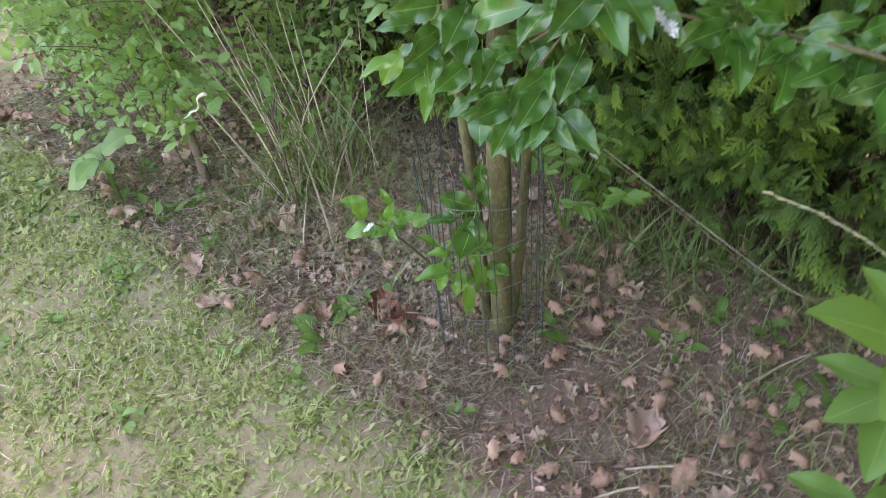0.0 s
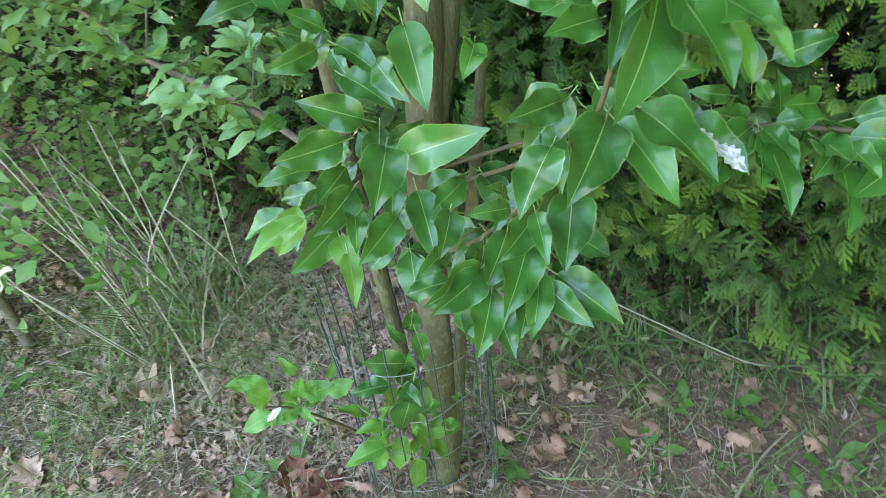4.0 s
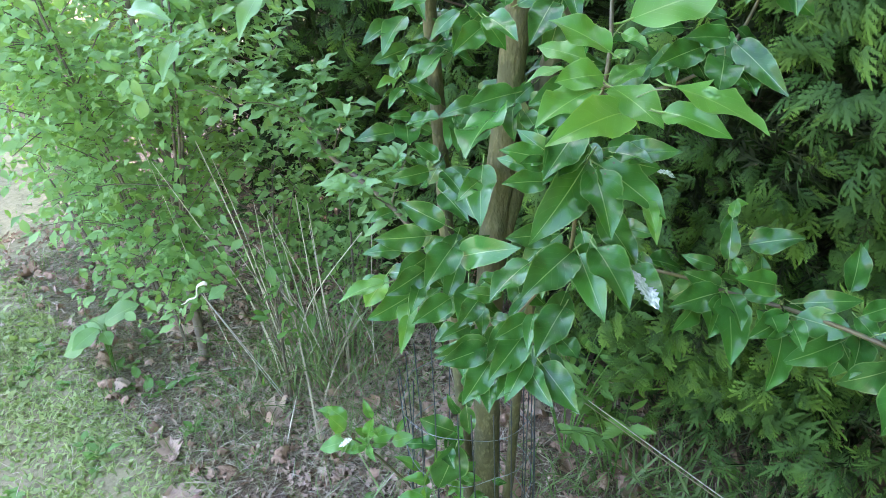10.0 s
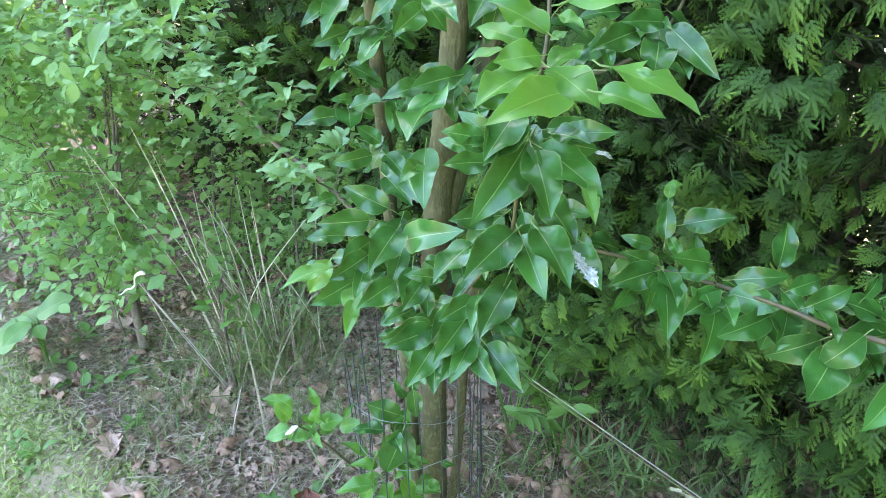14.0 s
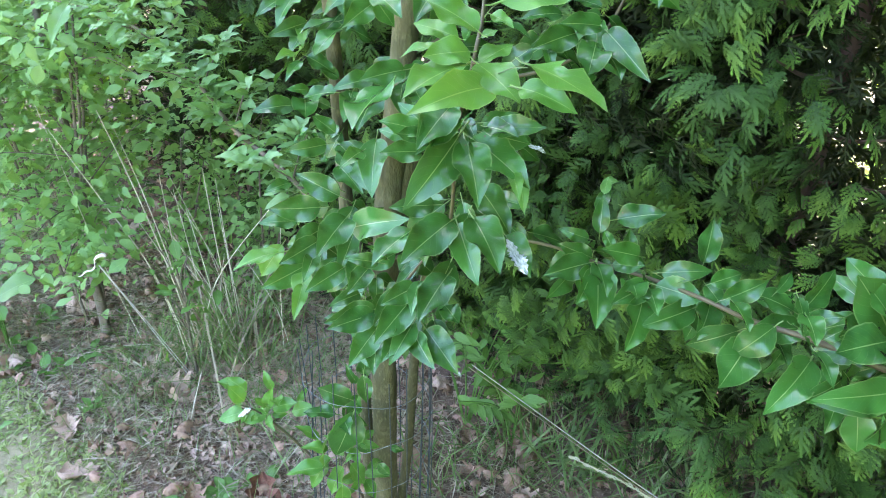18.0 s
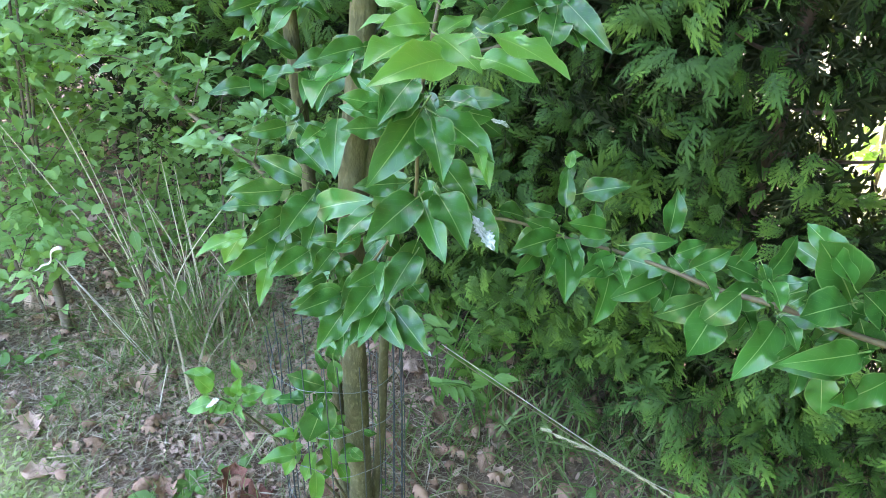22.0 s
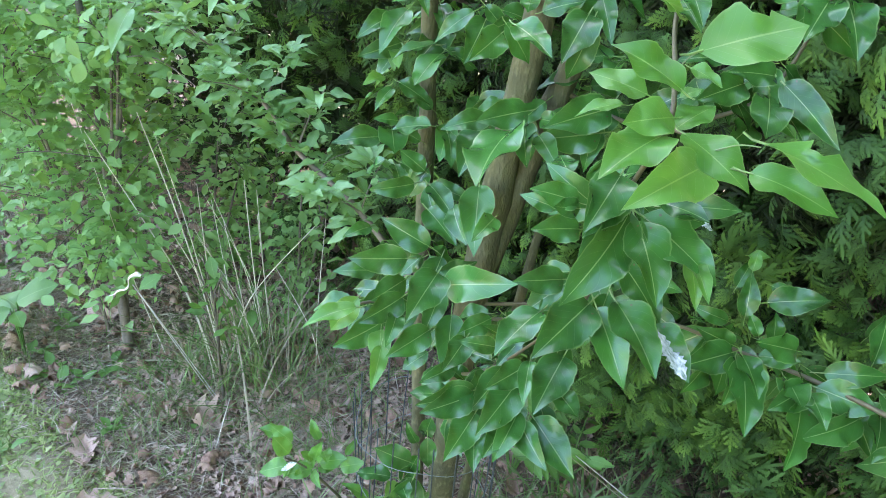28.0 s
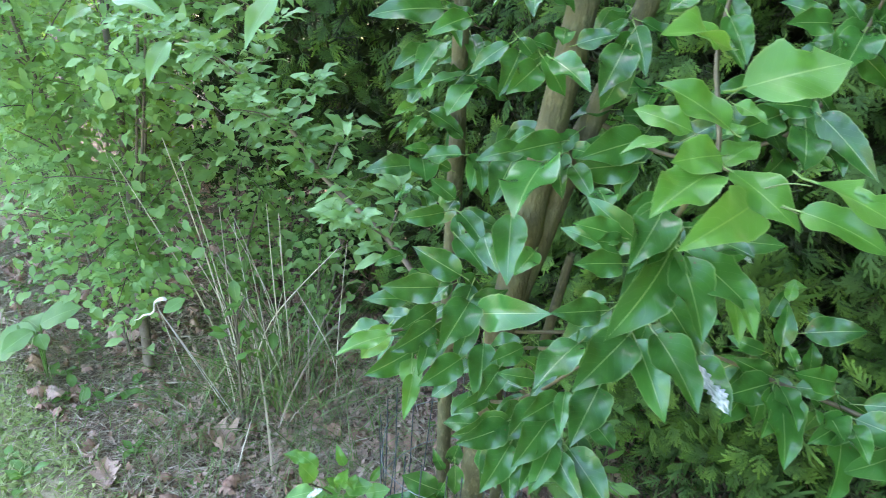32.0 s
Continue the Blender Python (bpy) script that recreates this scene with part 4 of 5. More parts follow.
pair(sprout_b, (0.059, 1.43, 0.494), (0.035, 1.422, 0.376), 3, True)
pair(sprout_b, (0.149, 1.45, 0.384), (0.18, 1.442, 0.35), 2)
pair(sprout_b, (0.102, 1.45, 0.447), (0.139, 1.442, 0.419), 2)
leaf(branch_h, (-0.461, 1.576, 1.399), (-0.356, 1.528, 1.387), 3, soft=True)
leaf(branch_h, (-0.186, 1.535, 1.439), (-0.22, 1.457, 1.366), 3, soft=True)
leaf(branch_h, (-0.36, 1.551, 1.355), (-0.374, 1.479, 1.295), 3, soft=True)
leaf(branch_h, (0.066, 1.474, 1.44), (-0.047, 1.432, 1.431), 1)
leaf(branch_h, (0.093, 1.471, 1.436), (0.031, 1.422, 1.415), 1)
leaf(branch_h, (0.041, 1.451, 1.396), (-0.01, 1.399, 1.371), 1)
leaf(branch_h, (0.057, 1.457, 1.408), (0.021, 1.39, 1.356), 1)
leaf(branch_h, (-0.483, 1.57, 1.387), (-0.508, 1.517, 1.362), 3, soft=True)
leaf(branch_h, (-0.256, 1.575, 1.404), (-0.289, 1.524, 1.383), 3, soft=True)
# leaves that fill the back of the crown
for k, (owner, at, n) in enumerate(((branch_f, (0.10, 1.46, 1.0), 5), (branch_f, (0.04, 1.44, 0.93), 5), (stem_b, (0.09, 1.57, 1.38), 5), (stem_b, (0.02, 1.60, 1.10), 4), (stem_b, (0.10, 1.55, 1.08), 4), (trunk, (0.2, 1.40, 1.30), 3),
                                    (twig, (0.30, 1.10, 1.30), 4), (twig, (0.29, 1.15, 1.17), 5), (branch_low, (0.21, 1.27, 1.02), 5), (branch_low, (0.22, 1.27, 0.93), 5), (branch_r, (0.42, 1.32, 1.04), 4), (branch_r, (0.52, 1.26, 1.03), 4),
                                    (branch_r, (0.66, 1.16, 1.02), 4), (branch_t, (0.50, 1.29, 1.40), 4), (branch_t, (0.42, 1.32, 1.36), 4), (branch_t, (0.36, 1.28, 1.22), 5), (limb_r, (0.30, 1.42, 1.46), 5), (limb_r, (0.36, 1.4, 1.55), 5),
                                    (branch_r, (0.55, 1.18, 1.05), 2), (branch_r, (0.64, 1.12, 1.045), 2), (branch_r, (0.75, 1.04, 1.04), 2), (branch_r, (0.88, 0.96, 1.04), 2), (branch_h, (-0.05, 1.57, 1.47), 4), (branch_h, (-0.2, 1.58, 1.5), 4))):
    rosette(owner, (at[0], at[1] + 0.055, at[2]), n, 0.075, 30 + k, droop=0.7)
for k, (owner, at, n) in enumerate(((trunk, (0.14, 1.42, 1.42), 4), (limb_r, (0.29, 1.42, 1.45), 5), (limb_r, (0.33, 1.40, 1.38), 4), (stem_b, (0.10, 1.53, 1.33), 4), (stem_b, (0.04, 1.53, 1.44), 5), (limb_r, (0.38, 1.40, 1.50), 5),
                                    (stem_b, (0.11, 1.50, 1.22), 4), (trunk, (0.16, 1.40, 1.50), 5), (limb_r, (0.24, 1.40, 1.54), 5), (stem_b, (0.03, 1.55, 1.27), 4), (limb_r, (0.31, 1.40, 1.30), 4))):
    rosette(owner, at, n, 0.075, 130 + k, droop=0.6)
rosette(twig, (0.335, 1.21, 1.57), 6, 0.07, 71, True, droop=0.3)
for k, (at, n) in enumerate((((0.45, 1.36, 1.36), 4), ((0.55, 1.40, 1.45), 4), ((0.30, 1.44, 1.33), 4), ((0.58, 1.40, 1.53), 4))):
    rosette(branch_t, at, n, 0.075, 80 + k, droop=0.5)
for k, (owner, at, n, size) in enumerate(((sprout_b, (0.10, 1.45, 0.44), 6, 0.06), (sprout_b, (0.115, 1.45, 0.34), 6, 0.06), (sprout_b, (0.08, 1.43, 0.54), 4, 0.07), (sprout_w, (-0.10, 1.49, 0.48), 5, 0.05))):
    rosette(owner, at, n, size, 90 + k, k != 2, droop=0.3)
for k, at in enumerate(((0.0, 1.41, 0.92), (0.07, 1.42, 0.86), (0.13, 1.38, 0.84), (0.16, 1.36, 0.92), (0.10, 1.40, 0.98))):
    rosette(branch_f, (at[0], at[1] + 0.05, at[2]), 4, 0.075, 100 + k, droop=0.75)
dropping(branch_low, (0.364, 1.126, 1.154), (0.388, 1.069, 1.137), 0.5)
dropping(sprout_w, (-0.157, 1.465, 0.493), (-0.126, 1.465, 0.522), 0.5)
dropping(branch_low, (0.302, 1.155, 0.906), (0.317, 1.15, 0.897), 0.6)
dropping(branch_t, (0.382, 1.17, 1.273), (0.412, 1.17, 1.26), 0.4)


# foliage above the view, and the fine small leaves of the side branch
r = np.random.default_rng(5)
n = 420
pos = np.stack([r.normal(0.15, 0.38, n), r.normal(1.55, 0.30, n), r.uniform(1.62, 2.35, n)], 1) - ORIGIN
R = frames(np.stack([r.normal(0, 1, n), r.normal(0, 1, n), r.uniform(-0.9, 0.2, n)], 1), np.tile((0.0, -0.2, 1.0), (n, 1)))
V, F, U = scatter(PEAR[0], R, r.uniform(0.05, 0.075, n), pos)
part("upper_foliage", quick_mesh("upper_foliage", V, F, U, M_PEARFAR), tree)["kind"] = "stuff"

SMALL = [leaf_template(0.42, 0.45, 0.3, 0.3, 0.4, 0.1, 0.25, 2, 5, 0.0), leaf_template(0.5, 0.45, 0.3, 0.2, 0.2, 0.1, 0.25, 2, 5, 2.0)]


def clothe(name, parent, lines, count, size, material, spread=0.05, droop=0.3, seed=0, origin=ORIGIN, templates=SMALL, flat=0.45):
    """Leaves set along twigs, in one mesh."""
    r = np.random.default_rng(seed)
    sets = []
    for k in range(count):
        p, d = along(lines[r.integers(len(lines))], r.random())
        sets.append((p + r.normal(0, spread, 3), r.normal(0, 0.8, 3) * (1, 1, flat) + d * (0.3, 0.3, 0.3 * flat) + np.array((0, 0, -droop * flat))))
    P = np.array([a for a, b in sets]) - np.asarray(origin)
    D = np.array([b for a, b in sets])
    R = frames(D, np.tile((0.0, -0.25, 1.0), (count, 1)) + r.normal(0, 0.35, (count, 3)))
    k = r.integers(0, len(templates), count)
    V, F, U = joined([scatter(templates[j], R[k == j], r.uniform(0.45, 1.45, (k == j).sum()) * size, P[k == j]) for j in range(len(templates)) if (k == j).any()])
    ob = part(name, quick_mesh(name, V, F, U, material), parent)
    ob["kind"] = "stuff"
    return ob


SPUR_MESH = [quick_mesh("leaf", *leaf_template(w, 0.45, 0.3, 0.3, d, 0.07, 0.22, 4, 10, q, 0.03), M_BRANCHLEAF) for w, d, q in ((0.40, 0.3, 0.0), (0.46, 0.15, 2.0), (0.36, 0.45, 4.0))]


def spurs(parent, line, n, size, seed, t0=0.0, t1=1.0):
    """Short spurs along a twig, each with a whorl of small narrow leaves that spread flat."""
    r = np.random.default_rng(seed)
    for k in range(n):
        p, d = along(line, t0 + (t1 - t0) * (k + r.uniform(0.2, 0.8)) / n)
        p = p + r.normal(0, 0.008, 3) + np.array((0, 0, 0.006))
        turn = r.uniform(0, 6.28)
        for i in range(int(r.integers(4, 8))):
            a = turn + i * 2.4
            e = np.array((math.cos(a), math.sin(a), r.uniform(-0.35, 0.65))) + 0.35 * d
            R = frames(e[None], np.array([(0.0, -0.15, 1.0)]) + r.normal(0, 0.3, (1, 3)))[0]
            m = Matrix.Translation(WORLD(p)) @ Matrix(R.tolist()).to_4x4() @ Matrix.Scale(size * r.uniform(0.6, 1.25), 4)
            part("leaf", SPUR_MESH[int(r.integers(0, 3))], parent, "", m)


spurs(branch_l, BR, 24, 0.050, 3, 0.12, 1.0)
spurs(branch_l, BR[2:], 12, 0.046, 13)
for k, (a, b) in enumerate((((-0.18, 1.77, 1.05), (-0.13, 1.80, 1.17)), ((-0.255, 1.82, 1.125), (-0.20, 1.88, 1.22)), ((-0.255, 1.82, 1.125), (-0.36, 1.78, 1.17)), ((-0.36, 1.91, 1.185), (-0.30, 1.98, 1.30)), ((-0.04, 1.68, 0.975), (-0.12, 1.62, 1.03)),
                            ((-0.04, 1.68, 0.975), (0.0, 1.70, 1.08)), ((-0.36, 1.91, 1.185), (-0.46, 1.86, 1.25)))):
    mid = (np.array(a) + np.array(b)) / 2 + np.array((0, 0, 0.012))
    tw = limb("twig", [a, tuple(mid), b], [0.002, 0.0015, 0.0008], M_TWIG, 5, parent=branch_l)
    spurs(branch_l, [np.array(a), mid, np.array(b)], 5, 0.046, 20 + k, 0.3, 1.0)
spurs(branch_h, [(0.07, 1.585, 1.44), (-0.17, 1.60, 1.475), (-0.45, 1.64, 1.58)], 10, 0.05, 4)


# ---- wire tree guard ----
def tree_guard():
    cx, cy, rad, top = 0.125, 1.545, 0.145, 0.66
    z0 = height(cx, cy)
    g = thing("tree_guard", (cx, cy, z0), "round guard of dark coated garden wire standing round the pear stems", "tree guard")
    rr = np.random.default_rng(3)
    for i in range(22):
        a = 2 * math.pi * i / 22 + rr.normal(0, 0.03)
        b = a + rr.normal(0, 0.03)
        r1, r2 = rad + rr.normal(0, 0.004), rad + rr.normal(0, 0.008)
        t = top + rr.uniform(-0.02, 0.02)
        part("upright_wire", tube_mesh("upright_wire", [(r1 * math.cos(a), r1 * math.sin(a), -0.02), (r1 * math.cos(a) + 0.003, r1 * math.sin(a), t * 0.5), (r2 * math.cos(b), r2 * math.sin(b), t)], [0.0013, 0.0013], M_WIRE, 5), g)
    for z in (0.10, 0.22, 0.34, 0.46, 0.58):
        pts = [((rad + 0.004 * math.sin(3 * k + z * 9)) * math.cos(k * math.pi / 8), (rad + 0.004 * math.sin(3 * k + z * 9)) * math.sin(k * math.pi / 8), z + 0.008 * math.sin(k * 1.3 + z * 20)) for k in range(17)]
        part("ring_wire", tube_mesh("ring_wire", pts, [0.0007, 0.0007], M_RING, 5), g, "pale galvanised ring wire")


tree_guard()


# ---- shrubs along the bed ----
ROUND = [leaf_template(0.62, 0.48, 0.1, 0.2, 0.2, 0.06, 0.2, 2, 5, 0.0), leaf_template(0.52, 0.46, 0.2, 0.25, 0.3, 0.07, 0.2, 2, 5, 2.0)]


def shrub(at, tall, wide, leaves, size, material, seed, label, stems=4, low=0.25, twig_count=10):
    r = np.random.default_rng(seed)
    x, y = at
    o = np.array((x, y, height(x, y)))
    s = thing("shrub", tuple(o), label, "shrub", "shrubs along the bed")
    twigs = []
    for i in range(stems):
        a = r.uniform(0, 6.28)
        top = np.array((math.cos(a) * wide * 0.45, math.sin(a) * wide * 0.45, tall * r.uniform(0.8, 1.05)))
        foot = np.array((math.cos(a) * 0.03, math.sin(a) * 0.03, -0.02))
        line = [foot, foot + top * (0.2, 0.2, 0.35), top * (0.7, 0.7, 0.7), top]
        part("stem", tube_mesh("stem", line, [0.006, 0.005, 0.004, 0.002], M_TWIG, 7, 0.1, i), s)
        twigs.append(line[1:])
        for j in range(twig_count):
            p, d = along(line, r.uniform(0.12, 0.95))
            b = r.uniform(0, 6.28)
            e = p + np.array((math.cos(b) * wide * r.uniform(0.35, 0.75), math.sin(b) * wide * r.uniform(0.35, 0.75), r.uniform(-0.05, 0.28)))
            e[2] = max(e[2], low * 0.6)
            tw = [p, (p + e) / 2 + (0, 0, 0.04), e]
            twigs.append(tw)
            part("twig", tube_mesh("twig", tw, [0.0024, 0.0018, 0.0008], M_TWIG, 5), s)
    ob = clothe("crown", s, [[q + o for q in t] for t in twigs], leaves, size, material, 0.055, 0.25, seed + 1, o, ROUND + SMALL)
    return s


shrub((2.75, 3.5), 1.3, 0.9, 1000, 0.07, M_SUNNY, 59, "sunlit yellow-green leafy shrub behind the hedge", 5)
near_shrub = shrub((-1.0, 2.45), 1.75, 0.62, 3900, 0.041, M_SHRUB, 41, "loose leafy shrub with small oval green leaves beside the lawn", 4, 0.2, 12)
part("trunk", tube_mesh("trunk", [(0.07, -0.08, -0.03), (0.055, -0.04, 0.3), (0.03, 0.06, 0.75), (0.0, 0.10, 1.5)], [0.018, 0.015, 0.013, 0.006], M_TWIG, 9, 0.15, 8), near_shrub, "slender grey-brown trunk")
shrub((-1.25, 2.75), 1.5, 0.6, 2300, 0.042, M_SHRUB, 47, "leafy shrub with small pale green leaves", 4, 0.2)
shrub((-1.85, 3.45), 1.7, 0.8, 3300, 0.048, M_SHRUB, 43, "leafy shrub with small bright green leaves", 5)
shrub((-2.7, 4.3), 1.9, 0.85, 1500, 0.06, M_SUNNY, 44, "sunlit yellow-green leafy shrub", 5)
shrub((-3.7, 5.3), 2.0, 1.0, 1300, 0.07, M_SUNNY, 45, "sunlit yellow-green leafy shrub", 5)
shrub((-5.2, 7.0), 2.2, 1.3, 1200, 0.09, M_SUNNY, 46, "sunlit yellow-green leafy shrub", 5)
shrub((-7.2, 9.3), 2.4, 1.6, 1100, 0.11, M_SUNNY, 48, "far sunlit yellow-green shrub", 5)
shrub((-0.62, 3.0), 0.8, 0.40, 620, 0.042, M_SHRUB, 49, "low leafy undergrowth beneath the hedge", 3, 0.1, 4)
shrub((-1.6, 2.95), 0.6, 0.4, 340, 0.045, M_SHRUB, 53, "low pale green shrub at the lawn edge", 3, 0.15, 5)
shrub((-0.78, 2.75), 0.62, 0.36, 480, 0.042, M_SHRUB, 54, "low leafy undergrowth in the shade of the hedge", 2, 0.08, 4)
shrub((-0.42, 2.66), 0.6, 0.3, 360, 0.040, M_SHRUB, 55, "low leafy undergrowth in the shade of the hedge", 2, 0.08, 4)
shrub((-0.53, 2.2), 0.56, 0.10, 26, 0.05, M_WEED, 56, "bright green sapling standing among the tall grass", 1, 0.3)
shrub((-1.90, 4.15), 2.1, 0.8, 2600, 0.06, M_SUNNY, 57, "sunlit yellow-green leafy shrub at the end of the hedge", 6, 0.1)
shrub((-1.45, 3.75), 1.5, 0.55, 1300, 0.05, M_SUNNY, 58, "sunlit yellow-green leafy shrub at the end of the hedge", 5, 0.1)

# ---- grasses, stalks, twine ----
BLADE = blade_template(6, 0.0105, 0.55)
WIDE = blade_template(5, 0.034, 0.6)


def tuft(name, at, n, tall, spread, lean, material, label, seed, template=BLADE, kind="stuff"):
    r = np.random.default_rng(seed)
    x, y = at
    a = r.uniform(0, 6.28, n)
    pos = np.stack([r.normal(0, spread, n), r.normal(0, spread, n), np.full(n, -0.01)], 1)
    up = np.stack([np.cos(a) * lean * r.random(n), np.sin(a) * lean * r.random(n), np.ones(n)], 1)
    up = norm(up)
    side = norm(np.cross(np.stack([np.cos(a), np.sin(a), 0 * a], 1), up))
    R = np.stack([side, np.cross(up, side), up], -1)
    V, F, U = scatter(template, R, r.uniform(0.45, 1.1, n) * tall, pos)
    return thing(name, (x, y, height(x, y)), label, "grass", kind=kind, me=quick_mesh(name, V, F, U, material))


tuft("grass_tuft", (-0.42, 2.32), 115, 0.56, 0.10, 0.5, M_GRASS, "tall thin green grass clump on the bare bed", 61)
tuft("grass_tuft", (-0.56, 2.31), 60, 0.50, 0.10, 0.5, M_GRASS, "tall thin green grass clump on the bare bed", 62)
tuft("grass_tuft", (-0.46, 2.30), 34, 0.56, 0.12, 0.5, M_THATCH, "dry straw-coloured grass in the clump", 63)
tuft("grass_tuft", (-0.72, 2.20), 130, 0.20, 0.10, 1.3, M_GRASS, "short bright grass round the foot of the tall clump", 66, blade_template(5, 0.02, 0.7))
tuft("grass_tuft", (-0.25, 2.28), 110, 0.36, 0.18, 1.2, M_GRASS, "thin sprawling grass on the bed", 67)
tuft("grass_tuft", (-0.02, 2.02), 420, 0.15, 0.15, 2.2, M_THATCH, "matted pale dead grass lying on the bed", 68, blade_template(5, 0.02, 0.9))
tuft("grass_tuft", (-0.15, 2.0), 80, 0.32, 0.12, 0.9, M_GRASS, "thin sprawling grass on the bed", 64)
tuft("grass_tuft", (-0.68, 1.95), 90, 0.22, 0.10, 0.8, M_GRASS, "short grass on the bed", 65)
for k, (x, y, n, h) in enumerate(((0.58, 1.86, 45, 0.28), (0.74, 1.74, 38, 0.26), (0.92, 1.66, 20, 0.22), (1.15, 1.45, 18, 0.26), (0.84, 1.77, 34, 0.26), (1.02, 1.68, 40, 0.28), (1.18, 1.58, 40, 0.26), (1.32, 1.47, 40, 0.26), (1.44, 1.34, 30, 0.24), (1.22, 1.28, 20, 0.18), (0.42, 1.84, 30, 0.20), (0.28, 1.82, 30, 0.18), (1.0, 1.2, 16, 0.22))):
    tuft("grass_tuft", (x, y), n, h, 0.07, 0.9, M_GRASS, "broad-bladed grass tuft at the foot of the hedge", 70 + k, WIDE)


def stalk(points, radius, label, material=M_BLEACHED, name="dry_stalk", group="dry stalks"):
    o = np.array(points[0])
    return thing(name, tuple(o), label, name.replace("_", " "), group, me=tube_mesh(name, [np.array(p) - o for p in points], [radius * 1.2, radius * 1.1, radius * 0.6], material, 5))


stalk([(-0.562, 2.278, 0.0), (-0.627, 2.307, 0.333), (-0.686, 2.31, 0.624), (-0.748, 2.30, 0.894)], 0.0021, "long bleached dry grass stalk leaning over the bed")
stalk([(-0.544, 2.265, 0.0), (-0.622, 2.317, 0.349), (-0.669, 2.319, 0.62), (-0.706, 2.295, 0.844)], 0.0015, "long bleached dry grass stalk leaning over the bed")
stalk([(-0.577, 2.26, 0.0), (-0.678, 2.294, 0.339), (-0.785, 2.281, 0.605), (-0.878, 2.253, 0.845)], 0.0018, "bleached dry grass stalk leaning far over")
stalk([(-0.76, 2.30, 0.0), (-0.858, 2.327, 0.357), (-0.91, 2.339, 0.642), (-0.966, 2.354, 0.929)], 0.0012, "thin dry grass stalk leaning far over")
stalk([(-0.45, 2.36, 0.0), (-0.475, 2.37, 0.34), (-0.49, 2.38, 0.68)], 0.002, "thin upright dry grass stalk")
stalk([(-0.42, 2.37, 0.0), (-0.445, 2.38, 0.32), (-0.46, 2.40, 0.64)], 0.0017, "thin upright dry grass stalk")
stalk([(-0.49, 1.94, 0.0), (-0.48, 1.99, 0.06), (-0.47, 2.05, 0.12)], 0.002, "short dry stub on the bed")


r = np.random.default_rng(77)
for k in range(16):
    x, y, tall = -0.47 + r.normal(0, 0.13), 2.32 + r.normal(0, 0.08), r.uniform(0.36, 0.66)
    lx, ly = r.normal(-0.06, 0.10), r.normal(0.02, 0.06)
    stalk([(x, y, 0.0), (x + 0.3 * lx, y + 0.3 * ly, tall * 0.5), (x + lx, y + ly, tall)], r.uniform(0.0011, 0.0019), "thin upright dry grass stalk in the clump")

for a, b in (((0.43, 1.11), (0.68, 1.07)), ((-1.0, 2.25), (-0.62, 2.32)), ((0.30, 1.02), (0.55, 1.06)), ((0.75, 1.30), (0.98, 1.42)), ((-0.1, 1.85), (0.12, 2.0))):
    stalk([(*a, height(*a) + 0.006), ((a[0] + b[0]) / 2, (a[1] + b[1]) / 2 + 0.01, 0.022), (*b, height(*b) + 0.008)], 0.0028, "dry pale straw stem lying on the bed", M_STRAW, "straw_stem", "fallen straw stems")


def twine():
    t = thing("twine", (-0.54, 2.15, 0.01), "white twine running from a tied knot down to the soil", "twine")
    loc = np.array((-0.54, 2.15, 0.01))
    W = lambda *p: [np.array(q) - loc for q in p]
    for e in (0.0, 0.012):
        part("strand", tube_mesh("strand", W((-0.54 - e, 2.15, 0.0), (-0.573 - 0.6 * e, 2.01, 0.31), (-0.605, 1.86, 0.63)), [0.0013, 0.0014], M_TWINE, 5), t)
    part("knot", tube_mesh("knot", W((-0.625, 1.85, 0.617), (-0.612, 1.85, 0.630), (-0.608, 1.853, 0.652), (-0.593, 1.858, 0.662), (-0.582, 1.86, 0.658)), [0.0016, 0.0026, 0.0017, 0.0024, 0.0046, 0.0056, 0.003], M_RIBBON, 7, 0.5), t, "creamy white ribbon knot")
    part("tail", tube_mesh("tail", W((-0.622, 1.85, 0.620), (-0.638, 1.85, 0.615), (-0.650, 1.85, 0.604), (-0.663, 1.85, 0.598)), [0.0022, 0.0026, 0.0012, 0.0006], M_RIBBON, 6, 0.4), t)


twine()
stalk([(1.05, 1.60, 0.0), (0.81, 1.46, 0.28), (0.335, 1.205, 0.875)], 0.0013, "thin pale twine running from the pear to the soil", M_TWINE, "guy_twine", "guy twines")
stalk([(1.03, 1.62, 0.0), (0.79, 1.47, 0.28), (0.33, 1.205, 0.87)], 0.0011, "thin pale twine running from the pear to the soil", M_THATCH, "guy_twine", "guy twines")


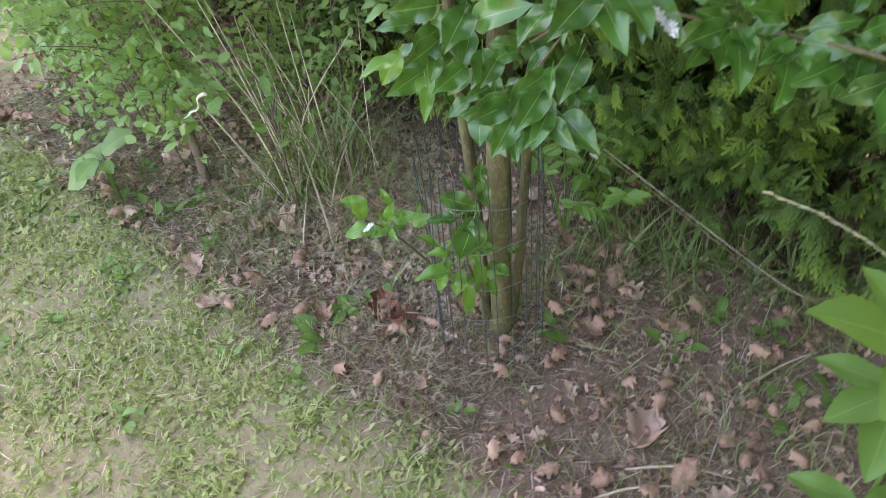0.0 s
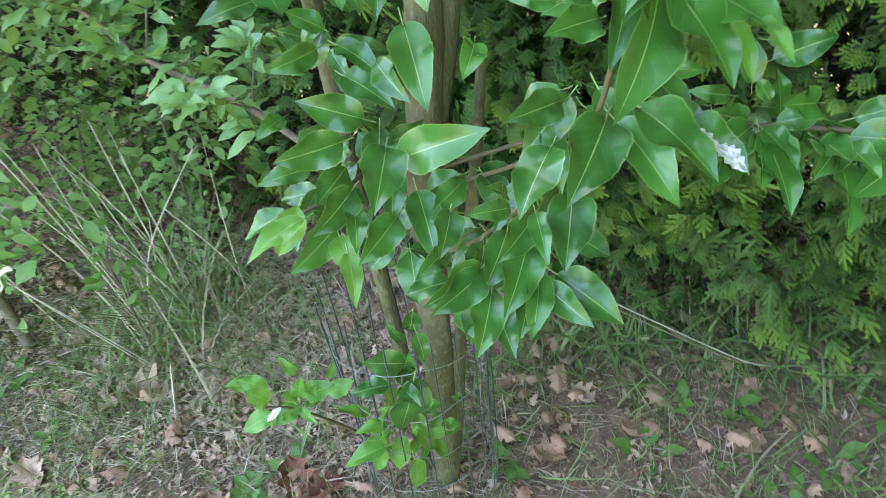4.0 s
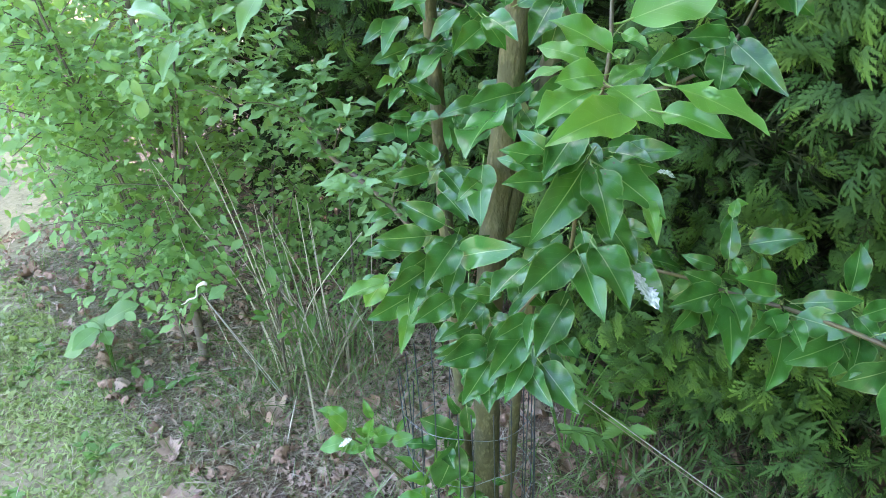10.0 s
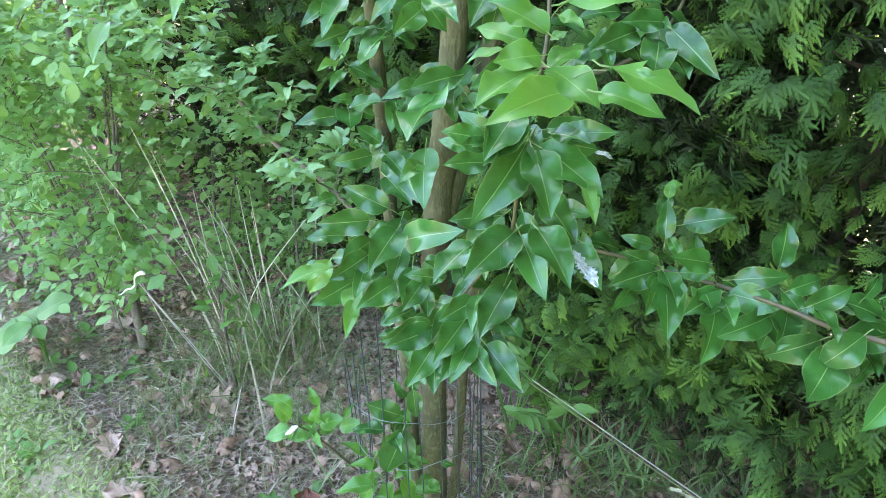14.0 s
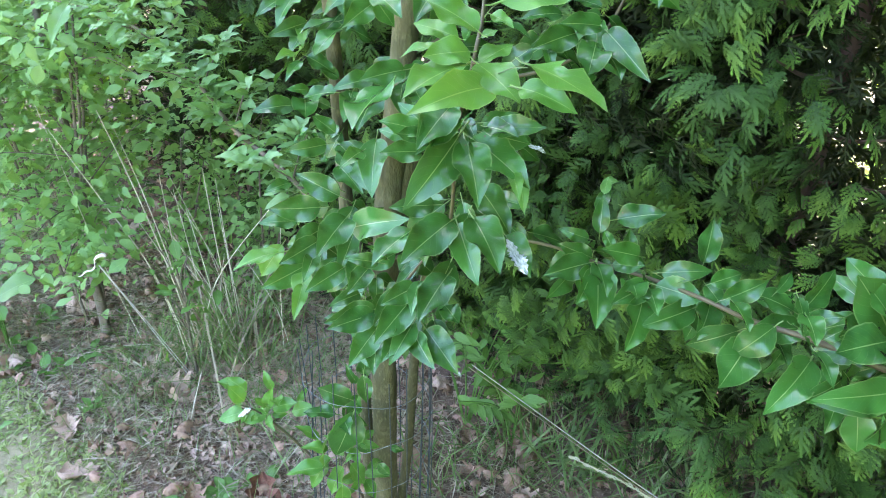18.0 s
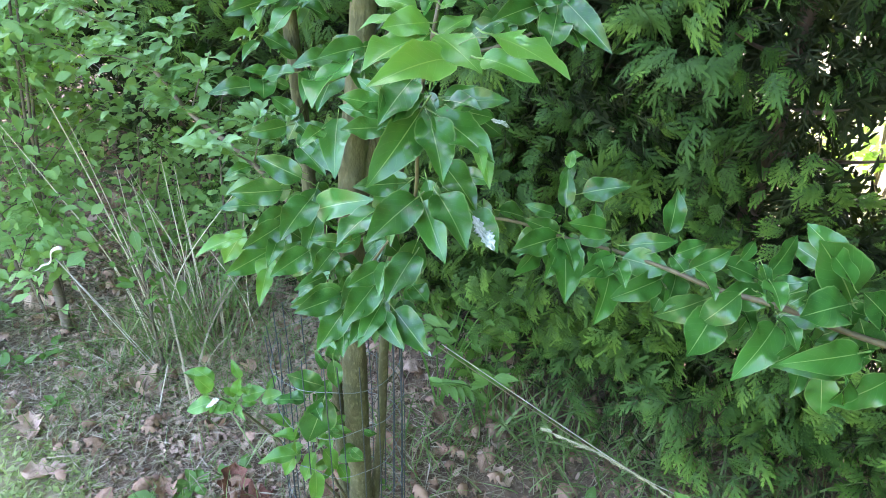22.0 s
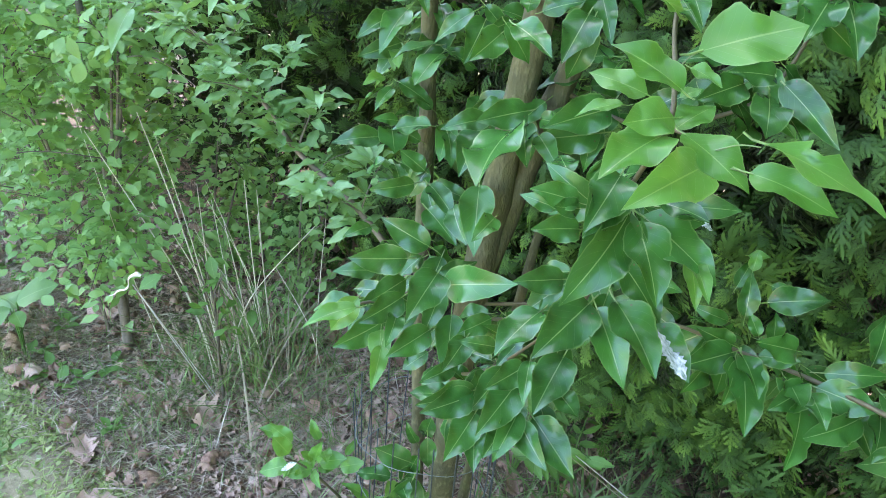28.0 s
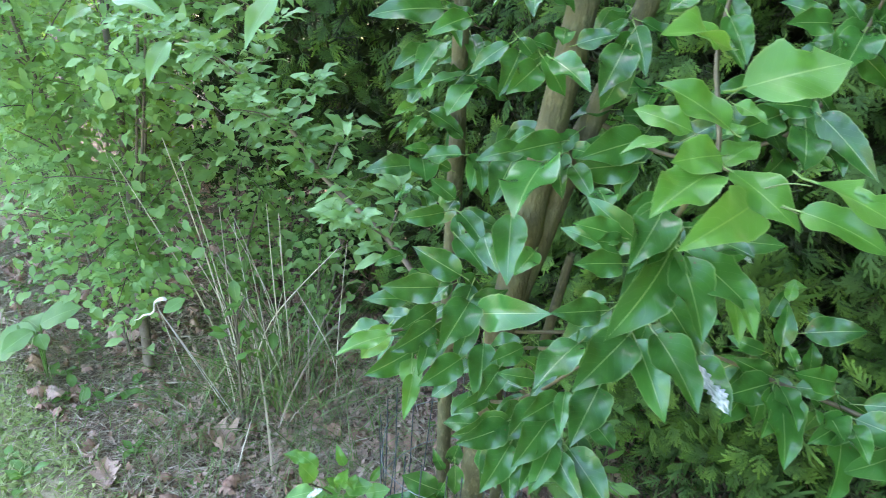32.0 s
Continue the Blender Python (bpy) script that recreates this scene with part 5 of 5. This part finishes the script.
def seed_head():
    base = np.array((1.0, 0.75, 0.0))
    knots = [np.array(p) for p in ((1.0, 0.75, 0.0), (0.84, 0.70, 0.75), (0.60, 0.74, 1.06), (0.40, 0.77, 1.13))]
    pts = [(1 - u) ** 3 * knots[0] + 3 * u * (1 - u) ** 2 * knots[1] + 3 * u * u * (1 - u) * knots[2] + u ** 3 * knots[3] for u in np.linspace(0, 1, 13)]
    s = thing("grass_stalk", tuple(base), "arching green grass stalk with a pale narrow seed head", "grass")
    part("stem", tube_mesh("stem", [np.array(p) - base for p in pts], [0.0009, 0.0008, 0.0005], M_SEED, 5), s)
    r = np.random.default_rng(9)
    n = 150
    t = r.uniform(0.66, 1.0, n)
    P = np.array([along(pts, a)[0] for a in t]) - base
    D = np.array([along(pts, a)[1] for a in t]) + r.normal(0, 0.12, (n, 3))
    V, F, U = scatter(leaf_template(0.4, 0.4, 0.1, 0.3, 0.1, 0, 0, 2, 4), frames(D, r.normal(0, 1, (n, 3))), r.uniform(0.005, 0.008, n), P)
    part("seed_head", quick_mesh("seed_head", V, F, U, M_SEED), s)["kind"] = "stuff"


seed_head()


# ---- low plants ----
def pinnate(name, at, stems, tall, leaflet, material, label, seed, toward=(0, 0)):
    r = np.random.default_rng(seed)
    x, y = at
    o = (x, y, height(x, y))
    p = thing(name, o, label, "seedling")
    for i in range(stems):
        a = r.uniform(0, 6.28)
        tip = np.array((math.cos(a) * tall * 0.55 + toward[0], math.sin(a) * tall * 0.55 + toward[1], tall * r.uniform(0.7, 1.05)))
        line = [np.array((0, 0, -0.01)), tip * (0.3, 0.3, 0.62), tip]
        st = part("stem", tube_mesh("stem", line, [0.003, 0.002, 0.0008], M_WEED, 5), p)
        n = 6
        for k in range(n):
            q, d = along(line, 0.45 + 0.5 * k / n)
            side = norm(np.cross(d, (0, 0, 1)))
            for s in (-1, 1):
                dd = side * s + d * 0.55 + np.array((0, 0, -0.15)) + r.normal(0, 0.22, 3)
                m = Matrix.Translation(q) @ Matrix(frames(dd[None], np.array([(0.0, -0.3, 1.0)]) + r.normal(0, 0.3, 3))[0].tolist()).to_4x4() @ Matrix.Scale(leaflet * r.uniform(0.85, 1.15), 4)
                part("leaflet", material, st, "", m)
    return p


LEAFLET = quick_mesh("leaflet", *leaf_template(0.38, 0.42, 0.3, 0.2, 0.3, 0.02, 0.03, 4, 9, 0, 0.07), M_WEED)
pinnate("rowan_seedling", (0.38, 1.95), 7, 0.62, 0.062, LEAFLET, "seedling with feather-shaped green leaves below the hedge", 81)
pinnate("rowan_seedling", (0.52, 1.88), 5, 0.42, 0.058, LEAFLET, "seedling with feather-shaped green leaves below the hedge", 86)


def palmate_sapling():
    """A sapling with hand-shaped leaves of toothed leaflets on long stalks."""
    o = np.array((0.80, 0.86, 0.0))
    p = thing("sapling", (o[0] - 0.04, o[1], o[2] - 0.03), "bright green sapling with large toothed leaflets beside the bed", "seedling")
    line = [(0, 0, -0.01), (0.0, -0.02, 0.45), (-0.05, -0.04, 0.86)]
    part("stem", tube_mesh("stem", line, [0.005, 0.004, 0.002], M_WEED, 6), p)
    for hub, tips in (((0.71, 0.80, 0.865), ((0.65, 0.88, 0.94), (0.56, 0.81, 0.95), (0.62, 0.71, 0.87), (0.80, 0.86, 0.93), (0.75, 0.68, 0.88))),
                      ((0.78, 0.88, 0.66), ((0.68, 0.94, 0.68), (0.66, 0.84, 0.66), (0.70, 0.76, 0.62), (0.88, 0.9, 0.66))),
                      ((0.76, 0.80, 0.45), ((0.66, 0.86, 0.46), (0.63, 0.77, 0.45), (0.72, 0.68, 0.42), (0.86, 0.82, 0.46)))):
        hub = np.array(hub) - o
        foot = np.array(along(line, hub[2] * 0.95)[0])
        st = part("leaf_stalk", tube_mesh("leaf_stalk", [foot, (foot + hub) / 2 + (0, 0, 0.01), hub], [0.0022, 0.0018], M_WEED, 5), p)
        for t in tips:
            d = np.array(t) - o - hub
            m = Matrix.Translation(hub) @ Matrix(frames(d[None], np.array([(0.0, -0.1, 1.0)]))[0].tolist()).to_4x4() @ Matrix.Scale(float(np.linalg.norm(d)), 4)
            part("leaflet", BROAD, st, "", m)


BROAD = quick_mesh("leaflet", *leaf_template(0.46, 0.48, 0.3, 0.25, 0.12, 0.03, 0.02, 6, 20, 0, 0.045), M_WEED)
palmate_sapling()



def weed(at, n, size, seed, label="low broad-leaved green weed on the soil"):
    r = np.random.default_rng(seed)
    x, y = at
    w = thing("weed", (x, y, height(x, y)), label, "weed", "weeds on the bed")
    for i in range(n):
        a = r.uniform(0, 6.28)
        d = np.array([(math.cos(a), math.sin(a), r.uniform(0.15, 1.0))])
        R = Matrix(frames(d, np.array([(0, 0, 1.0)]))[0].tolist()).to_4x4()
        p = Vector((r.normal(0, size * 0.3), r.normal(0, size * 0.3), r.uniform(-0.005, size * 0.25)))
        part("leaf", WEEDS[int(r.integers(0, 2))], w, "", Matrix.Translation(p) @ R @ Matrix.Scale(size * r.uniform(0.6, 1.25), 4))
    return w


WEEDS = [quick_mesh("leaf", *t, M_WEED) for t in ROUND]
r = np.random.default_rng(17)
weed((-0.30, 1.66), 14, 0.05, 90), weed((-0.22, 1.70), 10, 0.045, 91), weed((-0.82, 1.98), 12, 0.04, 92), weed((0.02, 1.28), 5, 0.035, 93), weed((0.30, 1.55), 7, 0.05, 94)
for k in range(26):
    x, y = bed(r.uniform(-0.8, 2.4), r.uniform(0.25, 1.1))
    weed((x, y), int(r.integers(4, 8)), r.uniform(0.018, 0.036), 100 + k)


r = np.random.default_rng(41)
for k in range(14):
    x, y = bed(r.uniform(-0.3, 2.0), 1.16 + 0.5 * r.random() ** 1.6)
    weed((x, y), int(r.integers(6, 11)), r.uniform(0.028, 0.045), 400 + k, "flat green rosette of broad leaves in the lawn")


def broadleaf():
    """A low plant with a few large soft leaves at the lawn edge."""
    o = np.array((-1.24, 2.28, height(-1.24, 2.28)))
    p = thing("broadleaf_plant", tuple(o), "low plant with large soft pale green leaves at the lawn edge", "weed")
    for tip, base, k in (((-0.15, -0.03, 0.10), (0.0, 0.0, 0.16), 0), ((0.10, 0.04, 0.24), (0.0, 0.02, 0.17), 1), ((-0.06, -0.08, 0.15), (0.0, -0.01, 0.17), 0), ((-0.09, 0.08, 0.16), (0.0, 0.02, 0.15), 1), ((0.05, -0.05, 0.15), (0.01, -0.01, 0.16), 0)):
        base, tip = np.array(base) * 1.2, np.array(tip) * 1.2
        st = part("leaf_stalk", tube_mesh("leaf_stalk", [(0, 0, -0.01), base * 0.6, base], [0.003, 0.002], M_WEED, 5), p)
        d = tip - base
        m = Matrix.Translation(base) @ Matrix(frames(d[None], np.array([(0.1, -0.3, 1.0)]))[0].tolist()).to_4x4() @ Matrix.Scale(float(np.linalg.norm(d)), 4)
        part("blade", SOFT[k], st, "", m)


SOFT = [quick_mesh("blade", *leaf_template(0.72, 0.45, 0.3, 0.15, 0.2, 0.04, 0, 6, 12, q), M_WEED) for q in (0.0, 2.0)]
broadleaf()
for k, (x, y) in enumerate(((-1.12, 2.22), (-1.22, 2.30), (-1.02, 2.18), (-1.42, 2.5), (-1.5, 2.7), (-1.2, 2.45), (-0.95, 2.25), (-1.62, 2.8))):
    weed((x, y), 9, 0.05, 300 + k, "low leafy green weed where the bed meets the lawn")
weed((-0.39, 1.56), 7, 0.075, 310, "upright broad-leaved green weed on the soil"), weed((0.62, 1.45), 6, 0.06, 311), weed((0.85, 1.25), 6, 0.06, 312), weed((0.98, 1.3), 7, 0.055, 313), weed((1.12, 1.18), 7, 0.065, 314), weed((0.98, 1.02), 7, 0.06, 315), weed((0.74, 1.56), 6, 0.05, 316), weed((1.22, 1.36), 7, 0.06, 317), weed((0.90, 1.50), 6, 0.05, 318)


# ---- fallen leaves and litter ----
def oak_template(seed, curl, nv=14, nu=6):
    """A lobed dry leaf, cupped and twisted."""
    r = np.random.default_rng(seed)
    V, uv = [], []
    for j in range(nv + 1):
        v = j / nv
        h = 0.30 * math.sin(math.pi * v ** 1.2) ** 0.7 * (1 + 0.30 * math.cos(v * 2 * math.pi * 3.5 + 1)) + 0.012
        for i in range(nu + 1):
            u = -1 + 2 * i / nu
            x = u * h
            z = curl * (x * x * 3.2 + 0.45 * (v - 0.5) ** 2 * 2) + 0.06 * math.sin(7 * v + 5 * u + seed)
            V.append((x, v - 0.5, z)), uv.append((0.5 + u / 2, v))
    F = [(j * (nu + 1) + i, j * (nu + 1) + i + 1, (j + 1) * (nu + 1) + i + 1, (j + 1) * (nu + 1) + i) for j in range(nv) for i in range(nu)]
    V = np.array(V)
    V[:, 2] -= V[:, 2].min()
    return V, np.array(F), np.array(uv)


OAK = [oak_template(k, c) for k, c in enumerate((0.7, 1.1, -0.8, 0.4, 1.5))]
BITS = [leaf_template(0.7, 0.5, 0.1, 0.6, 0.6, 0.3, 0, 2, 6, 0, 0.34), leaf_template(0.5, 0.45, 0.1, 0.6, -0.5, 0.15, 0, 2, 4, 2, 0.2), oak_template(2, -1.3, 10, 4)]
OAKS = [quick_mesh("fallen_leaf", *t, m) for t in OAK for m in (M_OAK, M_PALEOAK)]
RUSTY = quick_mesh("fallen_leaf", *OAK[1], M_RUST)


def fallen(x, y, size, turn, me, tilt=0.0, label="curled dry brown leaf lying on the soil"):
    o = thing("fallen_leaf", (x, y, height(x, y) + 0.004), label, "fallen leaf", "fallen leaves", me=me)
    o.rotation_euler, o.scale = (tilt, 0.3 * tilt, turn), (size, size, size)


fallen(-0.84, 1.88, 0.11, 0.4, OAKS[1], 0.1, "bleached lobed oak leaf lying on the soil")
fallen(-0.735, 1.72, 0.11, 1.9, OAKS[7], 0.1, "pale dry leaf lying on the soil")
fallen(-0.56, 2.04, 0.13, 1.3, OAKS[9], 0.3, "curled pale brown leaf on the bed")
fallen(-0.20, 1.66, 0.12, 0.2, RUSTY, 0.5, "curled rust-red dry leaf on the bed")
fallen(-0.13, 1.60, 0.10, 2.2, RUSTY, 0.3, "curled rust-red dry leaf on the bed")
fallen(0.49, 1.19, 0.14, 2.6, OAKS[3], 0.15, "bleached lobed oak leaf lying on the soil")
for k in range(150):
    x, y = bed(r.uniform(-1.1, 2.6), 0.1 + 1.0 * r.random())
    fallen(x, y, r.uniform(0.04, 0.10), r.uniform(0, 6.28), OAKS[int(r.integers(0, 5)) * 2 + int(r.random() < 0.35)], r.normal(0, 0.45))


def scatter_ground(name, template, n, place, size, material, label, category, seed, flat=0.3, lift=0.0, up=None):
    r = np.random.default_rng(seed)
    P = np.array([place(r) for k in range(n)])
    Z = np.array([height(x, y) for x, y in P]) + lift
    a = r.uniform(0, 6.28, n)
    el = np.abs(r.normal(0, flat, n)) if up is None else r.uniform(*up, n)
    D = np.stack([np.cos(a) * np.cos(el), np.sin(a) * np.cos(el), np.sin(el)], 1)
    R = frames(D, np.tile((0, 0, 1.0), (n, 1)) + r.normal(0, flat, (n, 3)))
    V, F, U = scatter(template, R, r.uniform(0.6, 1.3, n) * size, np.column_stack([P, Z]))
    return tagged(new(name, quick_mesh(name, V, F, U, material)), label, category, kind="stuff")


def in_bed(r):
    return bed(r.uniform(-2.0, 3.0), r.uniform(-0.2, 1.12))


def in_pale(r):
    """The middle of the bed, where bleached leaf crumbs lie thickest."""
    return bed(r.normal(0.75, 0.42), min(1.1, max(0.12, r.normal(0.5, 0.24))))


def in_open(r):
    s = r.uniform(-1.6, 2.6)
    if s < -0.3 and r.random() < 0.6:
        s = r.uniform(-0.3, 2.6)
    return bed(s, 0.22 + 0.9 * r.random() ** 0.7)


def in_end(r):
    """The weedy end of the bed, under the skirt of the hedge."""
    return bed(r.uniform(-1.6, -0.1), -0.15 + 0.85 * r.random() ** 1.6)


def in_patch(r):
    """Places of the bed where grass grows: in drifts, thicker towards the hedge."""
    for k in range(30):
        s, d = r.uniform(-1.6, 2.2), r.uniform(-0.1, 1.15)
        x, y = bed(s, d)
        if noise.noise((x * 2.3, y * 2.3, 11.0)) + 0.5 * noise.noise((x * 6, y * 6, 4.0)) > r.uniform(-0.25, 0.35):
            break
    return x, y


def edge(s):
    return 1.17 + 0.12 * noise.noise((s * 1.9, 0.3, 0)) - 0.06 * max(0.0, s)


def in_lawn(r, far=False):
    for k in range(50):
        s, d = (r.uniform(-1.2, 2.4), edge(0) - 0.1 + 1.9 * r.random() ** 1.3) if not far else (r.uniform(1.5, 9), 0.8 + 3.0 * r.random())
        x, y = bed(s, d)
        thin = noise.noise((x * 3.1, y * 3.1, 5.0)) + 0.5 * noise.noise((x * 9, y * 9, 8.0)) > 0.1
        if d > edge(s) - abs(r.normal(0, 0.06)) and not (thin and r.random() < 0.6):
            break
    return bed(s, d)


STRAWBIT = leaf_template(0.03, 0.5, 0, 0.1, 0.12, 0.02, 0, 2, 3)
scatter_ground("litter", BITS[0], 5200, in_bed, 0.02, M_OAK, "crumbled dry leaf litter on the soil", "leaf litter", 201, 0.5, 0.004)
scatter_ground("litter", BITS[1], 1000, in_bed, 0.022, M_PALEOAK, "pale crumbled dry leaf litter on the soil", "leaf litter", 202, 0.5, 0.004)
scatter_ground("litter", BITS[0], 2600, in_pale, 0.026, M_PALEOAK, "bleached crumbled leaf litter on the soil", "leaf litter", 214, 0.5, 0.008)
scatter_ground("straw_litter", STRAWBIT, 900, in_pale, 0.10, M_STRAW, "pale dead grass stems matted on the soil", "straw", 215, 0.2, 0.010)
scatter_ground("litter", BITS[2], 520, in_bed, 0.05, M_OAK, "brown crumbled dry leaf litter on the soil", "leaf litter", 209, 0.6, 0.004)
scatter_ground("thatch", leaf_template(0.011, 0.5, 0, 0.1, 0.4, 0.04, 0, 1, 4), 20000, in_open, 0.10, M_THATCH, "matted grey dead grass on the soil", "dead grass", 211, 0.22, 0.006)
scatter_ground("straw_litter", STRAWBIT, 900, in_bed, 0.09, M_STRAW, "dry straw and grass bits on the soil", "straw", 203, 0.15, 0.008)
scatter_ground("dead_grass", blade_template(4, 0.022, 0.7), 3000, in_patch, 0.08, M_THATCH, "short matted dead grass standing on the bed", "dead grass", 212, 0.3, 0.0, (-0.9, 0.9))
scatter_ground("bed_grass", blade_template(4, 0.035, 0.7), 2000, in_patch, 0.08, M_GRASS, "short green grass growing through the dead grass", "grass", 213, 0.3, 0.0, (-0.7, 0.7))
scatter_ground("sparse_grass", blade_template(4, 0.03, 0.5), 1700, in_open, 0.08, M_GRASS, "sparse thin grass on the bed", "grass", 204, 0.2, 0.0, (-0.5, 0.5))
scatter_ground("litter", BITS[2], 110, in_end, 0.05, M_OAK, "brown crumbled dry leaf litter under the hedge", "leaf litter", 216, 0.6, 0.004)
scatter_ground("bed_grass", blade_template(5, 0.026, 0.9), 650, in_end, 0.14, M_GRASS, "sprawling green grass at the foot of the hedge", "grass", 217, 0.3, 0.0, (-0.6, 0.8))
LAWNLEAF = leaf_template(0.52, 0.5, 0.1, 0.2, 0.45, 0.03, 0, 2, 2)
scatter_ground("lawn", LAWNLEAF, 34000, in_lawn, 0.025, M_LAWN, "short weedy lawn of clover, grass and broad leaves", "lawn", 205, 0.4, -0.002, (0.1, 1.2))
scatter_ground("lawn", leaf_template(0.10, 0.4, 0.1, 0.3, 0.5, 0, 0, 1, 3), 26000, in_lawn, 0.038, M_LAWN, "short grass blades of the lawn", "lawn", 206, 0.4, -0.002, (0.2, 1.4))
scatter_ground("lawn", LAWNLEAF, 22000, lambda q: in_lawn(q, True), 0.045, M_LAWN, "far lawn with short grass and weeds", "lawn", 207, 0.4, -0.002, (0.1, 1.2))
scatter_ground("straw_litter", STRAWBIT, 1500, in_lawn, 0.06, M_STRAW, "dry cut grass lying in the lawn", "straw", 208, 0.2, 0.012)
